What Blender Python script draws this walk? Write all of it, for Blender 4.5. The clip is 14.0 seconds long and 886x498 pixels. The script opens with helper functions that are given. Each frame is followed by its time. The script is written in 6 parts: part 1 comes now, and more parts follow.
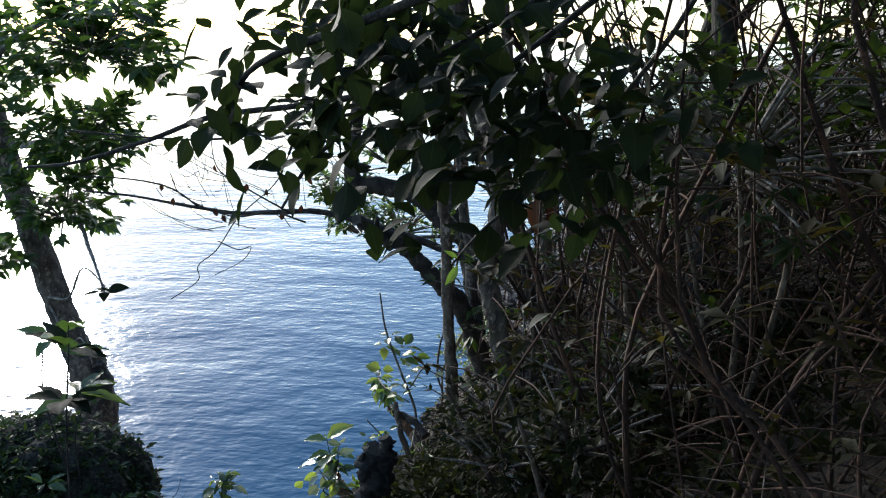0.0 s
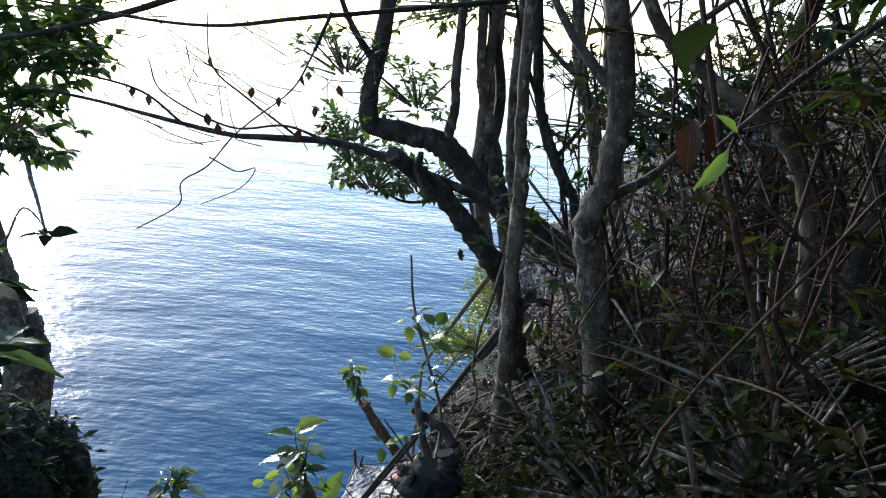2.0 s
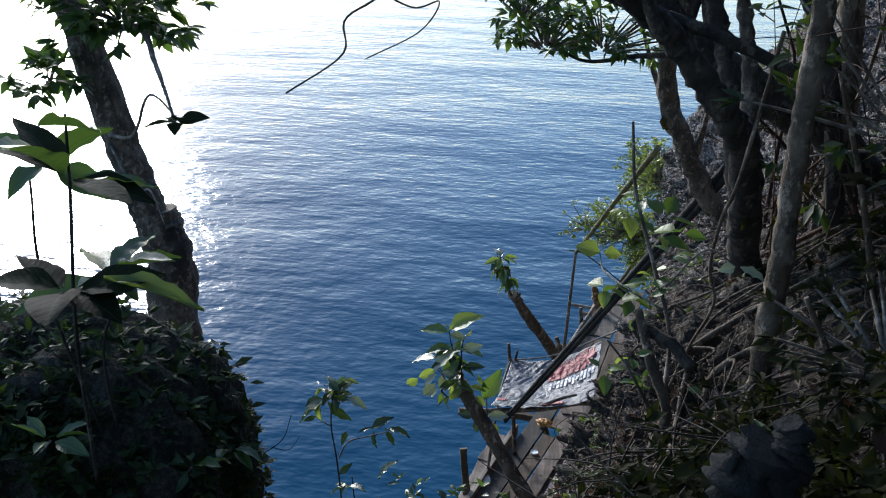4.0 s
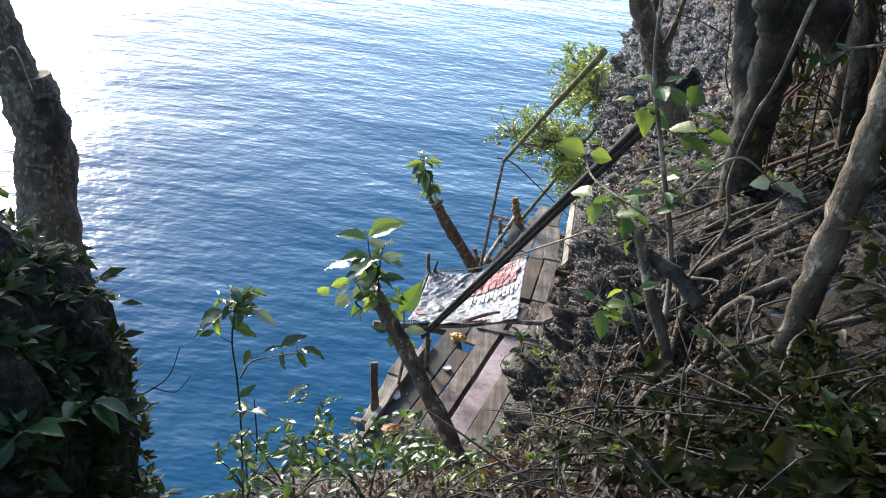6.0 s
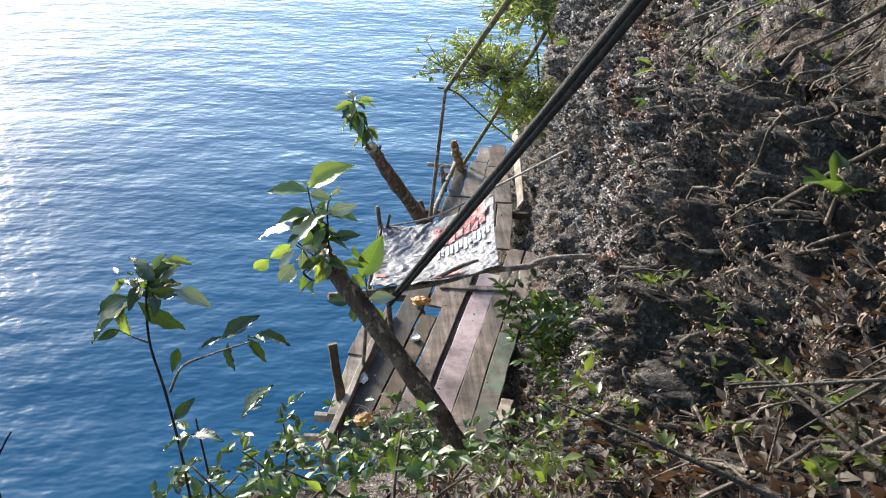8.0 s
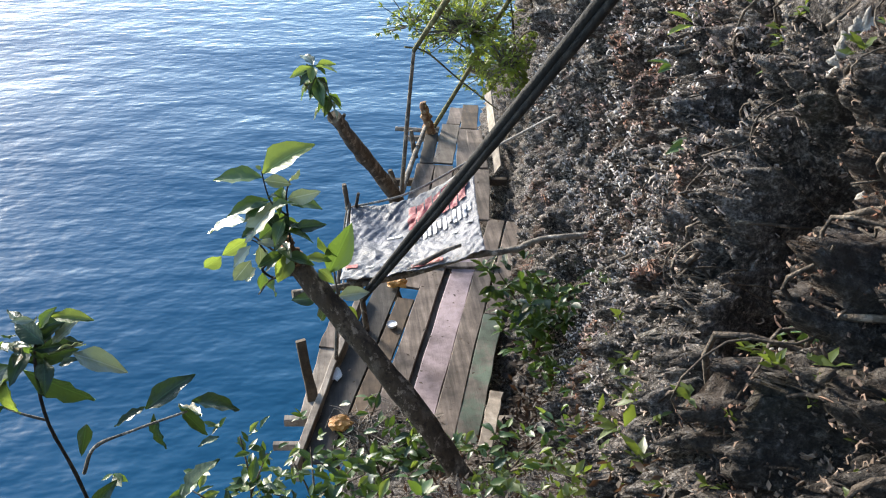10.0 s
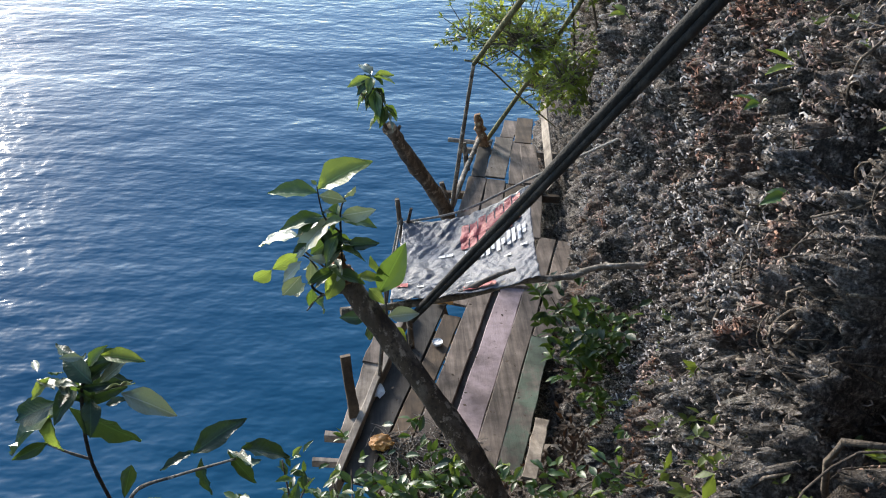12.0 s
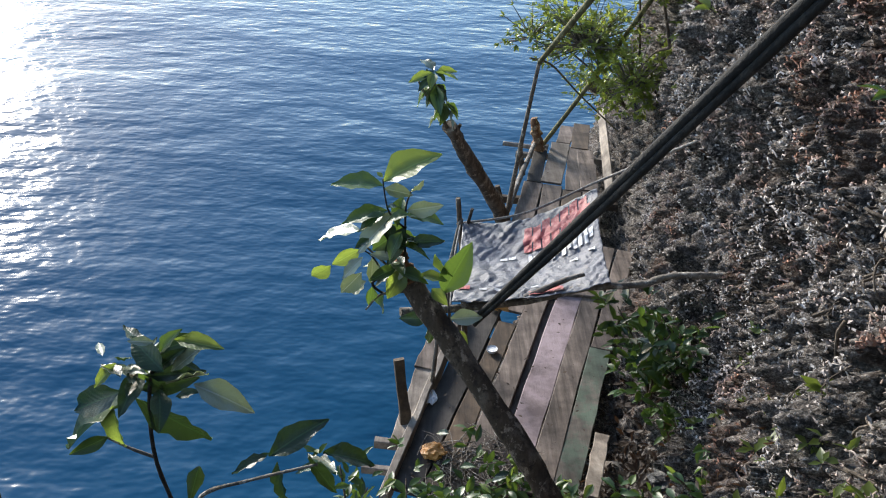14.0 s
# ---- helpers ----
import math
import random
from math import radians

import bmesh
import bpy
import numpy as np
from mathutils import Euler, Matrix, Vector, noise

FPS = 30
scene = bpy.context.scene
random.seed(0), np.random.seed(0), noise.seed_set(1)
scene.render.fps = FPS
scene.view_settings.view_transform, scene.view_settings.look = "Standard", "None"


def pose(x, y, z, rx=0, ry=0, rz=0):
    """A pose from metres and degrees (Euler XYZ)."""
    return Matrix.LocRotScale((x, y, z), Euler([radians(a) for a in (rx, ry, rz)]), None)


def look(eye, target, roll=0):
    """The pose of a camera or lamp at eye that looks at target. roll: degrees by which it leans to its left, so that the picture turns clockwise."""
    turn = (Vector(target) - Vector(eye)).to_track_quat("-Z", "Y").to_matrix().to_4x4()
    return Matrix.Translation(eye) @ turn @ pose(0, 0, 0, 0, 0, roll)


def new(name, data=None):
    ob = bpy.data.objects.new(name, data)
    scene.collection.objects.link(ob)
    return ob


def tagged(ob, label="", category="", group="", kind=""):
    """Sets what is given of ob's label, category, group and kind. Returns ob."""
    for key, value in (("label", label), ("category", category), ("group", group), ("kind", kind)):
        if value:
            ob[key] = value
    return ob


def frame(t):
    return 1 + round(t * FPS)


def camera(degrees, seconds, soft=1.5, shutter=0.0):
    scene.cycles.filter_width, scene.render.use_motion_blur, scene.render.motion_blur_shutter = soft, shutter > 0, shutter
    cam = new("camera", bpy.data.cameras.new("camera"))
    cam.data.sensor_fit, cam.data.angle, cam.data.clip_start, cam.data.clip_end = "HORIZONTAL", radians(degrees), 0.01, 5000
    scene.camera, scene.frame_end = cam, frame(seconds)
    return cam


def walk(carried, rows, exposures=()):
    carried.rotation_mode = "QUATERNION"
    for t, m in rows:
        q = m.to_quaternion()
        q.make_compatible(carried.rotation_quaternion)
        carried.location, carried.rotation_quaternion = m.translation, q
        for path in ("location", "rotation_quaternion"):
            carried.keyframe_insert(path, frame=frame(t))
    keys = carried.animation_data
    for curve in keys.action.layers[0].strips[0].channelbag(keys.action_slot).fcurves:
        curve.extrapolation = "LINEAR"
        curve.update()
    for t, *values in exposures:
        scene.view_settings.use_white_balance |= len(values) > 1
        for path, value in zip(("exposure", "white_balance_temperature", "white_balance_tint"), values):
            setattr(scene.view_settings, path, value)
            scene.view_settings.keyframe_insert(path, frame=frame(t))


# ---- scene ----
cam = camera(56.2, 14.0, soft=1.1)
PATH = [
    (0, (0.709, -0.127, 1.683), (0.594, 1.808, 1.191), 0.4),
    (0.5, (0.625, 0.158, 1.531), (0.545, 2.085, 0.999), 3.1),
    (1, (0.389, 0.375, 1.429), (0.32, 2.271, 0.798), 7.7),
    (1.5, (0.301, 0.743, 1.231), (0.247, 2.659, 0.663), 7.2),
    (2, (0.141, 1.11, 1.085), (0.125, 3.049, 0.595), 5.8),
    (2.5, (-0.042, 1.424, 0.966), (-0.054, 3.375, 0.527), 0.5),
    (3, (-0.137, 1.761, 0.83), (-0.213, 3.699, 0.34), 0.2),
    (3.5, (-0.2, 2.014, 0.766), (-0.463, 3.864, 0.053), 0.7),
    (3.7, (-0.239, 2.033, 0.762), (-0.525, 3.868, 0.02), 1.2),
    (5.8, (-0.533, 2.683, 0.411), (-0.628, 4.433, -0.551), 6.7),
    (6, (-0.55, 2.801, 0.354), (-0.585, 4.555, -0.606), 7.8),
    (6.5, (-0.679, 3.186, 0.097), (-0.575, 4.927, -0.883), 7.7),
    (7, (-0.798, 3.44, -0.09), (-0.68, 5.13, -1.153), 4.5),
    (7.5, (-0.89, 3.694, -0.409), (-0.757, 5.428, -1.397), 6.6),
    (8, (-0.909, 4.069, -0.648), (-0.749, 5.789, -1.655), 2.8),
    (8.2, (-0.905, 4.244, -0.68), (-0.665, 5.93, -1.728), 2.0),
    (10.3, (-0.911, 5.067, -0.904), (-0.682, 6.723, -2.003), 1.9),
    (10.5, (-0.913, 5.148, -0.91), (-0.695, 6.803, -2.01), 1.6),
    (11, (-0.908, 5.174, -0.919), (-0.702, 6.829, -2.023), 0.6),
    (11.5, (-0.946, 5.164, -0.911), (-0.771, 6.821, -2.017), 0.8),
    (12, (-0.984, 5.172, -0.883), (-0.85, 6.843, -1.973), 3.0),
    (12.5, (-1.034, 5.208, -0.933), (-0.944, 6.889, -2.012), 5.0),
    (13, (-1.105, 5.321, -1.038), (-1.057, 7.006, -2.114), 4.1),
    (13.5, (-1.149, 5.365, -1.034), (-1.103, 7.05, -2.11), 3.2),
    (14, (-1.166, 5.391, -1.11), (-1.123, 7.076, -2.185), 3.3),
]
walk(cam, [(t, look(eye, target, roll)) for t, eye, target, roll in PATH], [(0, 1.3, 6500, 10), (0.5, 1.6, 6600, 10), (1.0, 1.7, 6600, 10), (1.5, 1.6, 6500, 10), (2.0, 1.4, 6400, 10), (2.5, 1.05, 6300, 10), (3.0, 0.98, 6200, 10), (3.7, 0.85, 6200, 10), (5.8, 1.85, 6700, 10), (6.5, 2.22, 7500, 10), (7.0, 2.28, 7500, 10), (7.5, 1.97, 7400, 10), (8.2, 2.1, 7300, 10), (10.3, 1.92, 7100, 10), (11.5, 1.88, 7100, 10), (12.0, 1.5, 6900, 10), (14.0, 1.42, 6800, 10)])

# ---- light ----
SUN_EL, SUN_AZ = 18.0, -35.0  # degrees; azimuth from +y, minus to the left
world = bpy.data.worlds.new("world")
scene.world = world
world.use_nodes = True
wn = world.node_tree
sky = wn.nodes.new("ShaderNodeTexSky")
sky.sky_type = "NISHITA"
sky.sun_disc = False
sky.sun_elevation = radians(SUN_EL)
sky.sun_rotation = radians(SUN_AZ)
sky.dust_density = 0.4
sky.ozone_density = 2.5
wn.links.new(sky.outputs[0], wn.nodes["Background"].inputs[0])
wn.nodes["Background"].inputs[1].default_value = 0.15
sun = new("sun", bpy.data.lights.new("sun", "SUN"))
sun.data.energy = 2.7
sun.data.angle = radians(14.0)
sun.data.color = (1.0, 0.97, 0.92)
az, el = radians(SUN_AZ), radians(SUN_EL)
sun_dir = Vector((math.sin(az) * math.cos(el), math.cos(az) * math.cos(el), math.sin(el)))
sun.matrix_world = look(sun_dir * 60, (0, 0, 0))
SEA = -9.5


# ---- materials ----
class Nodes:
    """A small wrapper for building a node material."""

    def __init__(self, name):
        self.mat = bpy.data.materials.new(name)
        self.mat.use_nodes = True
        self.t = self.mat.node_tree
        self.out = self.t.nodes["Material Output"]
        self.b = self.t.nodes["Principled BSDF"]
        self.co = self.n("ShaderNodeTexCoord").outputs["Object"]

    def n(self, kind, **inputs):
        node = self.t.nodes.new(kind)
        for key, value in inputs.items():
            self.put(node.inputs[key.replace("_", " ")], value)
        return node

    def put(self, socket, value):
        if isinstance(value, bpy.types.NodeSocket):
            self.t.links.new(value, socket)
        else:
            socket.default_value = value

    def noise(self, scale, detail=4.0, rough=0.6, stretch=None, co=None):
        src = co or self.co
        if stretch:
            m = self.n("ShaderNodeMapping")
            m.inputs["Scale"].default_value = stretch
            self.t.links.new(src, m.inputs[0])
            src = m.outputs[0]
        node = self.n("ShaderNodeTexNoise", Scale=scale, Detail=detail, Roughness=rough)
        self.t.links.new(src, node.inputs["Vector"])
        return node.outputs["Fac"]

    def ramp(self, fac, stops):
        node = self.n("ShaderNodeValToRGB")
        e = node.color_ramp.elements
        while len(e) < len(stops):
            e.new(0.5)
        for el_, (pos, col) in zip(e, stops):
            el_.position = pos
            el_.color = (*col, 1) if len(col) == 3 else col
        self.t.links.new(fac, node.inputs[0])
        return node.outputs[0]

    def mix(self, fac, a, b, kind="MIX"):
        node = self.n("ShaderNodeMix")
        node.data_type = "RGBA"
        node.blend_type = kind
        for i_, v in ((0, fac), (6, a), (7, b)):
            if isinstance(v, tuple) and len(v) == 3:
                v = (*v, 1)
            self.put(node.inputs[i_], v)
        return node.outputs[2]

    def math(self, op, a, b=0.0):
        node = self.n("ShaderNodeMath")
        node.operation = op
        self.put(node.inputs[0], a)
        self.put(node.inputs[1], b)
        return node.outputs[0]

    def bump(self, height, strength=0.5, distance=0.02, normal=None):
        node = self.n("ShaderNodeBump", Strength=strength, Distance=distance, Height=height)
        if normal:
            self.t.links.new(normal, node.inputs["Normal"])
        return node.outputs[0]

    def done(self, color=None, rough=None, normal=None, metal=None):
        for key, v in (("Base Color", color), ("Roughness", rough), ("Normal", normal), ("Metallic", metal)):
            if v is not None:
                if isinstance(v, tuple) and len(v) == 3:
                    v = (*v, 1)
                self.put(self.b.inputs[key], v)
        return self.mat


def mat_sea():
    k = Nodes("sea_water")
    swell = k.noise(0.16, 3, 0.5, stretch=(0.45, 1.0, 1.0))
    wave = k.noise(1.3, 3, 0.5, stretch=(0.55, 1.0, 1.0))
    ripple = k.noise(3.4, 2, 0.5, stretch=(0.6, 1.0, 1.0))
    n1 = k.bump(swell, 0.28, 1.0)
    n2 = k.bump(wave, 0.38, 0.17, n1)
    n3 = k.bump(ripple, 0.42, 0.06, n2)
    col = k.mix(k.noise(0.05, 3), (0.001, 0.047, 0.104), (0.0012, 0.056, 0.122))
    k.b.inputs["IOR"].default_value = 1.33
    return k.done(col, 0.13, n3)


def mat_rock(name="crusted_limestone", earth=0.0):
    k = Nodes(name)
    big = k.noise(1.1, 5)
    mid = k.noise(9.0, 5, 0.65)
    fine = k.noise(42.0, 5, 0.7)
    # Mottled greys; near-black at the noise lows paints shade into the bump's pits.
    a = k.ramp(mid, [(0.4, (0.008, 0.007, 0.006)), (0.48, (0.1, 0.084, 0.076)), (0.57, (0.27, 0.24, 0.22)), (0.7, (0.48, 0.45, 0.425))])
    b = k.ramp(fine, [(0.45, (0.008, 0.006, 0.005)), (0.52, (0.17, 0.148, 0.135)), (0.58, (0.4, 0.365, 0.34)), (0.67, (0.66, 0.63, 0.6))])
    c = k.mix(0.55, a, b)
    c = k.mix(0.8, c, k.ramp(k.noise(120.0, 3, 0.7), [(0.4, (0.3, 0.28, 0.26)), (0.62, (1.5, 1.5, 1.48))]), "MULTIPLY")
    rust = k.ramp(k.noise(1.7, 4), [(0.52, (0, 0, 0)), (0.68, (1, 1, 1))])
    c = k.mix(k.math("MULTIPLY", rust, 0.5), c, (0.11, 0.055, 0.032))
    moss = k.ramp(k.noise(2.6, 5, 0.7, stretch=(1, 1.3, 0.9)), [(0.6, (0, 0, 0)), (0.75, (1, 1, 1))])
    c = k.mix(k.math("MULTIPLY", moss, 0.35), c, (0.07, 0.08, 0.025))
    c = k.mix(0.5, c, k.ramp(big, [(0.3, (0.66, 0.64, 0.63)), (0.6, (1.0, 1.0, 1.0))]), "MULTIPLY")
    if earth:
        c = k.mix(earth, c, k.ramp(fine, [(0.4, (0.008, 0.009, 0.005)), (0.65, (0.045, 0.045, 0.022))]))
    else:
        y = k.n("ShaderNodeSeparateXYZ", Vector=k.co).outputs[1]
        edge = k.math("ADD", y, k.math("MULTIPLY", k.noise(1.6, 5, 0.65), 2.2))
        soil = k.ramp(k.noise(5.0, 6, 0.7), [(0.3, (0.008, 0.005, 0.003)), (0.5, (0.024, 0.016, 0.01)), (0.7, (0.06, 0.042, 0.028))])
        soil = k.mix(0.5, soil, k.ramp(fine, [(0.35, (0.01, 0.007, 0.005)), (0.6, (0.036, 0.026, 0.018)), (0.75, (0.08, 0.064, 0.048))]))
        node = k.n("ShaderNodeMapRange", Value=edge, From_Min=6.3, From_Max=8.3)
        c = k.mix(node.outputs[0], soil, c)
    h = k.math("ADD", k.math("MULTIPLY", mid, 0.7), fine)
    return k.done(c, 0.92, k.bump(h, 1.0, 0.05))


def mat_bark(name, dark, mid, light, scale=1.0):
    k = Nodes(name)
    long = k.noise(9.0 * scale, 5, 0.65, stretch=(1, 1, 0.3))
    patch = k.noise(3.5 * scale, 4, 0.6)
    fine = k.noise(60.0 * scale, 4, 0.7)
    c = k.ramp(long, [(0.3, dark), (0.52, mid), (0.75, light)])
    c = k.mix(k.ramp(patch, [(0.52, (0, 0, 0)), (0.66, (0.6, 0.6, 0.6))]), c, light)
    lichen = k.noise(14.0 * scale, 5, 0.7, stretch=(1, 1, 0.6))
    c = k.mix(k.ramp(lichen, [(0.55, (0, 0, 0)), (0.62, (0.75, 0.75, 0.75))]), c, tuple(min(v * 1.7, 0.6) for v in light))
    c = k.mix(k.ramp(k.noise(17.0 * scale, 4, 0.7), [(0.56, (0, 0, 0)), (0.64, (0.8, 0.8, 0.8))]), c, dark)
    c = k.mix(0.4, c, k.ramp(fine, [(0.3, (0.4, 0.4, 0.4)), (0.7, (1.0, 1.0, 1.0))]), "MULTIPLY")
    return k.done(c, 0.88, k.bump(k.math("ADD", long, k.math("ADD", k.math("MULTIPLY", fine, 0.4), k.math("MULTIPLY", patch, 0.8))), 0.8, 0.03))


def mat_leaf(name, dark, light, trans, gloss=0.35, per="object", shine=0.5, through_light=0.42):
    """Leaf: waxy top, light shining through; varied from leaf to leaf."""
    k = Nodes(name)
    if per == "object":
        rnd = k.n("ShaderNodeObjectInfo").outputs["Random"]
    else:
        rnd = k.n("ShaderNodeNewGeometry").outputs["Random Per Island"]
    c = k.mix(rnd, dark, light)
    spots = k.noise(30.0, 3)
    c = k.mix(k.ramp(spots, [(0.62, (0, 0, 0)), (0.75, (0.5, 0.5, 0.5))]), c, (0.16, 0.14, 0.04))
    relief = k.bump(k.noise(55.0, 2), 0.25, 0.004)
    if per == "object":
        xyz = k.n("ShaderNodeSeparateXYZ", Vector=k.co).outputs
        along = k.math("SUBTRACT", xyz[1], k.math("MULTIPLY", k.math("ABSOLUTE", xyz[0]), 0.8))
        vein = k.math("ADD", k.math("MULTIPLY", k.math("SINE", k.math("MULTIPLY", along, 68.0)), 0.5), 0.5)
        rib = k.math("LESS_THAN", k.math("ABSOLUTE", xyz[0]), 0.012)
        c = k.mix(k.math("MULTIPLY", k.math("POWER", vein, 6.0), 0.05), c, light)
        c = k.mix(k.math("MULTIPLY", rib, 0.6), c, tuple(min(v * 2.2, 0.6) for v in light))
        relief = k.bump(vein, 0.06, 0.02, relief)
    k.done(c, gloss, relief)
    k.b.inputs["Specular IOR Level"].default_value = shine
    tr = k.n("ShaderNodeBsdfTranslucent", Color=(*trans, 1))
    ms = k.n("ShaderNodeMixShader", Fac=through_light)
    k.t.links.new(k.b.outputs[0], ms.inputs[1])
    k.t.links.new(tr.outputs[0], ms.inputs[2])
    k.t.links.new(ms.outputs[0], k.out.inputs[0])
    return k.mat


def mat_plank(name, dark, light, paint=None, amount=0.0):
    k = Nodes(name)
    rnd = k.n("ShaderNodeObjectInfo").outputs["Random"]
    grain = k.noise(14.0, 5, 0.65, stretch=(1.0, 0.06, 1.0))
    blot = k.noise(2.2, 5, 0.65)
    fine = k.noise(80.0, 3, 0.7, stretch=(1.0, 0.15, 1.0))
    c = k.ramp(grain, [(0.3, dark), (0.65, light)])
    if paint:
        c = k.mix(k.ramp(k.noise(3.0, 6, 0.7), [(0.5 - amount * 0.5, (0, 0, 0)), (0.62 - amount * 0.5, (0.85, 0.85, 0.85))]), c, paint)
    c = k.mix(0.85, c, k.ramp(blot, [(0.38, (0.2, 0.18, 0.17)), (0.64, (0.95, 0.95, 0.95))]), "MULTIPLY")
    c = k.mix(k.ramp(k.noise(16.0, 5, 0.75), [(0.56, (0, 0, 0)), (0.8, (0.6, 0.6, 0.6))]), c, (0.03, 0.026, 0.022))
    shade = k.n("ShaderNodeCombineColor", Red=k.math("ADD", k.math("MULTIPLY", rnd, 0.4), 0.65), Green=k.math("ADD", k.math("MULTIPLY", rnd, 0.38), 0.65), Blue=k.math("ADD", k.math("MULTIPLY", rnd, 0.36), 0.65)).outputs[0]
    c = k.mix(1.0, c, shade, "MULTIPLY")
    return k.done(c, 0.82, k.bump(k.math("ADD", grain, k.math("MULTIPLY", fine, 0.5)), 0.6, 0.006))


SEA_WATER = mat_sea()
ROCK = mat_rock()
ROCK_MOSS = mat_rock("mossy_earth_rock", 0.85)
BARK_DARK = mat_bark("dark_bark", (0.01, 0.008, 0.006), (0.03, 0.024, 0.019), (0.085, 0.07, 0.057))
BARK_GREY = mat_bark("grey_bark", (0.06, 0.05, 0.042), (0.16, 0.135, 0.11), (0.36, 0.32, 0.28))
BARK_STEM = mat_bark("dry_stem_bark", (0.012, 0.005, 0.003), (0.045, 0.018, 0.009), (0.085, 0.038, 0.02))
BARK_MOTTLED = mat_bark("mottled_bark", (0.028, 0.02, 0.015), (0.085, 0.064, 0.047), (0.22, 0.178, 0.138), 1.6)
BARK_TWIG = mat_bark("dead_twig", (0.012, 0.009, 0.006), (0.036, 0.027, 0.02), (0.13, 0.105, 0.085))
BARK_BROWN = mat_bark("brown_bark", (0.035, 0.023, 0.015), (0.095, 0.066, 0.043), (0.25, 0.2, 0.155))
POLE_DARK = mat_bark("dark_weathered_pole", (0.005, 0.0045, 0.004), (0.012, 0.011, 0.01), (0.026, 0.023, 0.02), 0.7)
WOOD_GREY = mat_plank("weathered_grey_planks", (0.075, 0.054, 0.043), (0.36, 0.285, 0.24))
WOOD_BROWN = mat_plank("brown_timber", (0.055, 0.035, 0.022), (0.2, 0.135, 0.085))
WOOD_PALE = mat_plank("pale_sawn_wood", (0.2, 0.16, 0.13), (0.48, 0.42, 0.36))
WOOD_PINK = mat_plank("faded_pink_plank", (0.14, 0.1, 0.095), (0.38, 0.3, 0.28), (0.68, 0.52, 0.55), 0.55)
WOOD_GREEN = mat_plank("faded_green_plank", (0.12, 0.1, 0.085), (0.3, 0.26, 0.22), (0.15, 0.22, 0.16), 0.12)
WOOD_DARK = mat_plank("dark_plank", (0.03, 0.026, 0.024), (0.11, 0.095, 0.085))
BAMBOO = mat_bark("olive_bamboo", (0.06, 0.055, 0.02), (0.13, 0.12, 0.05), (0.24, 0.22, 0.11))
ROPE = mat_bark("grey_rope", (0.15, 0.13, 0.12), (0.3, 0.27, 0.24), (0.5, 0.46, 0.42), 4.0)


def mat_crust():
    k = Nodes("curled_rock_crust")
    rnd = k.n("ShaderNodeNewGeometry").outputs["Random Per Island"]
    c = k.ramp(k.math("ADD", k.math("MULTIPLY", rnd, 0.5), k.math("SUBTRACT", k.math("MULTIPLY", k.noise(22.0, 4, 0.65), 1.4), 0.45)), [(0.0, (0.07, 0.058, 0.052)), (0.2, (0.27, 0.235, 0.218)), (0.44, (0.5, 0.455, 0.43)), (0.7, (0.64, 0.6, 0.575)), (1.0, (0.74, 0.71, 0.685))])
    rust = k.ramp(k.noise(1.7, 4), [(0.5, (0, 0, 0)), (0.66, (1, 1, 1))])
    c = k.mix(rust, c, k.mix(1.0, c, (0.75, 0.42, 0.3), "MULTIPLY"))
    c = k.mix(0.7, c, k.ramp(k.noise(2.2, 4), [(0.3, (0.62, 0.58, 0.55)), (0.5, (1.0, 1.0, 1.0))]), "MULTIPLY")
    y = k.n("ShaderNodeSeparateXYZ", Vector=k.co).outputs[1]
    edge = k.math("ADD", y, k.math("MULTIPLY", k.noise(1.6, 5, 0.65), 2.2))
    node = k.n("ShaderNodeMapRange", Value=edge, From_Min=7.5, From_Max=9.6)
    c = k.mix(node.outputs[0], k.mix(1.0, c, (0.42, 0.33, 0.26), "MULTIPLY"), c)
    return k.done(c, 0.9, k.bump(k.noise(60.0, 3), 0.4, 0.01))


CRUST = mat_crust()
BARK_ORANGE = mat_bark("orange_broken_wood", (0.1, 0.045, 0.02), (0.28, 0.14, 0.07), (0.46, 0.29, 0.17))
WHITE_STONE = mat_bark("white_lichen_stone", (0.16, 0.145, 0.125), (0.38, 0.36, 0.33), (0.62, 0.6, 0.56))
CHARRED = mat_bark("charred_wood", (0.004, 0.004, 0.004), (0.008, 0.008, 0.008), (0.016, 0.015, 0.014))


def mat_tarp(name, dark, light):
    k = Nodes(name)
    crease = k.noise(13.0, 6, 0.75)
    dirt = k.noise(2.0, 5, 0.65)
    c = k.mix(k.ramp(dirt, [(0.3, (0, 0, 0)), (0.7, (1, 1, 1))]), dark, light)
    return k.done(c, 0.38, k.bump(k.math("ADD", crease, k.math("MULTIPLY", k.noise(34.0, 4, 0.7), 0.4)), 0.9, 0.022))


TARP = mat_tarp("grey_tarpaulin", (0.075, 0.077, 0.092), (0.17, 0.172, 0.2))
PRINT_RED = mat_tarp("faded_red_print", (0.35, 0.05, 0.05), (0.5, 0.13, 0.13))
PRINT_WHITE = mat_tarp("white_print", (0.6, 0.6, 0.62), (0.8, 0.8, 0.82))
PLASTIC_ORANGE = mat_tarp("orange_plastic", (0.4, 0.15, 0.03), (0.62, 0.3, 0.07))
PLASTIC_WHITE = mat_tarp("white_plastic", (0.7, 0.7, 0.72), (0.85, 0.85, 0.85))
PLASTIC_BLACK = mat_tarp("black_plastic", (0.02, 0.02, 0.022), (0.05, 0.05, 0.055))
LEAF = mat_leaf("broad_green_leaf", (0.022, 0.055, 0.02), (0.06, 0.115, 0.035), (0.16, 0.27, 0.04), gloss=0.34, through_light=0.28)
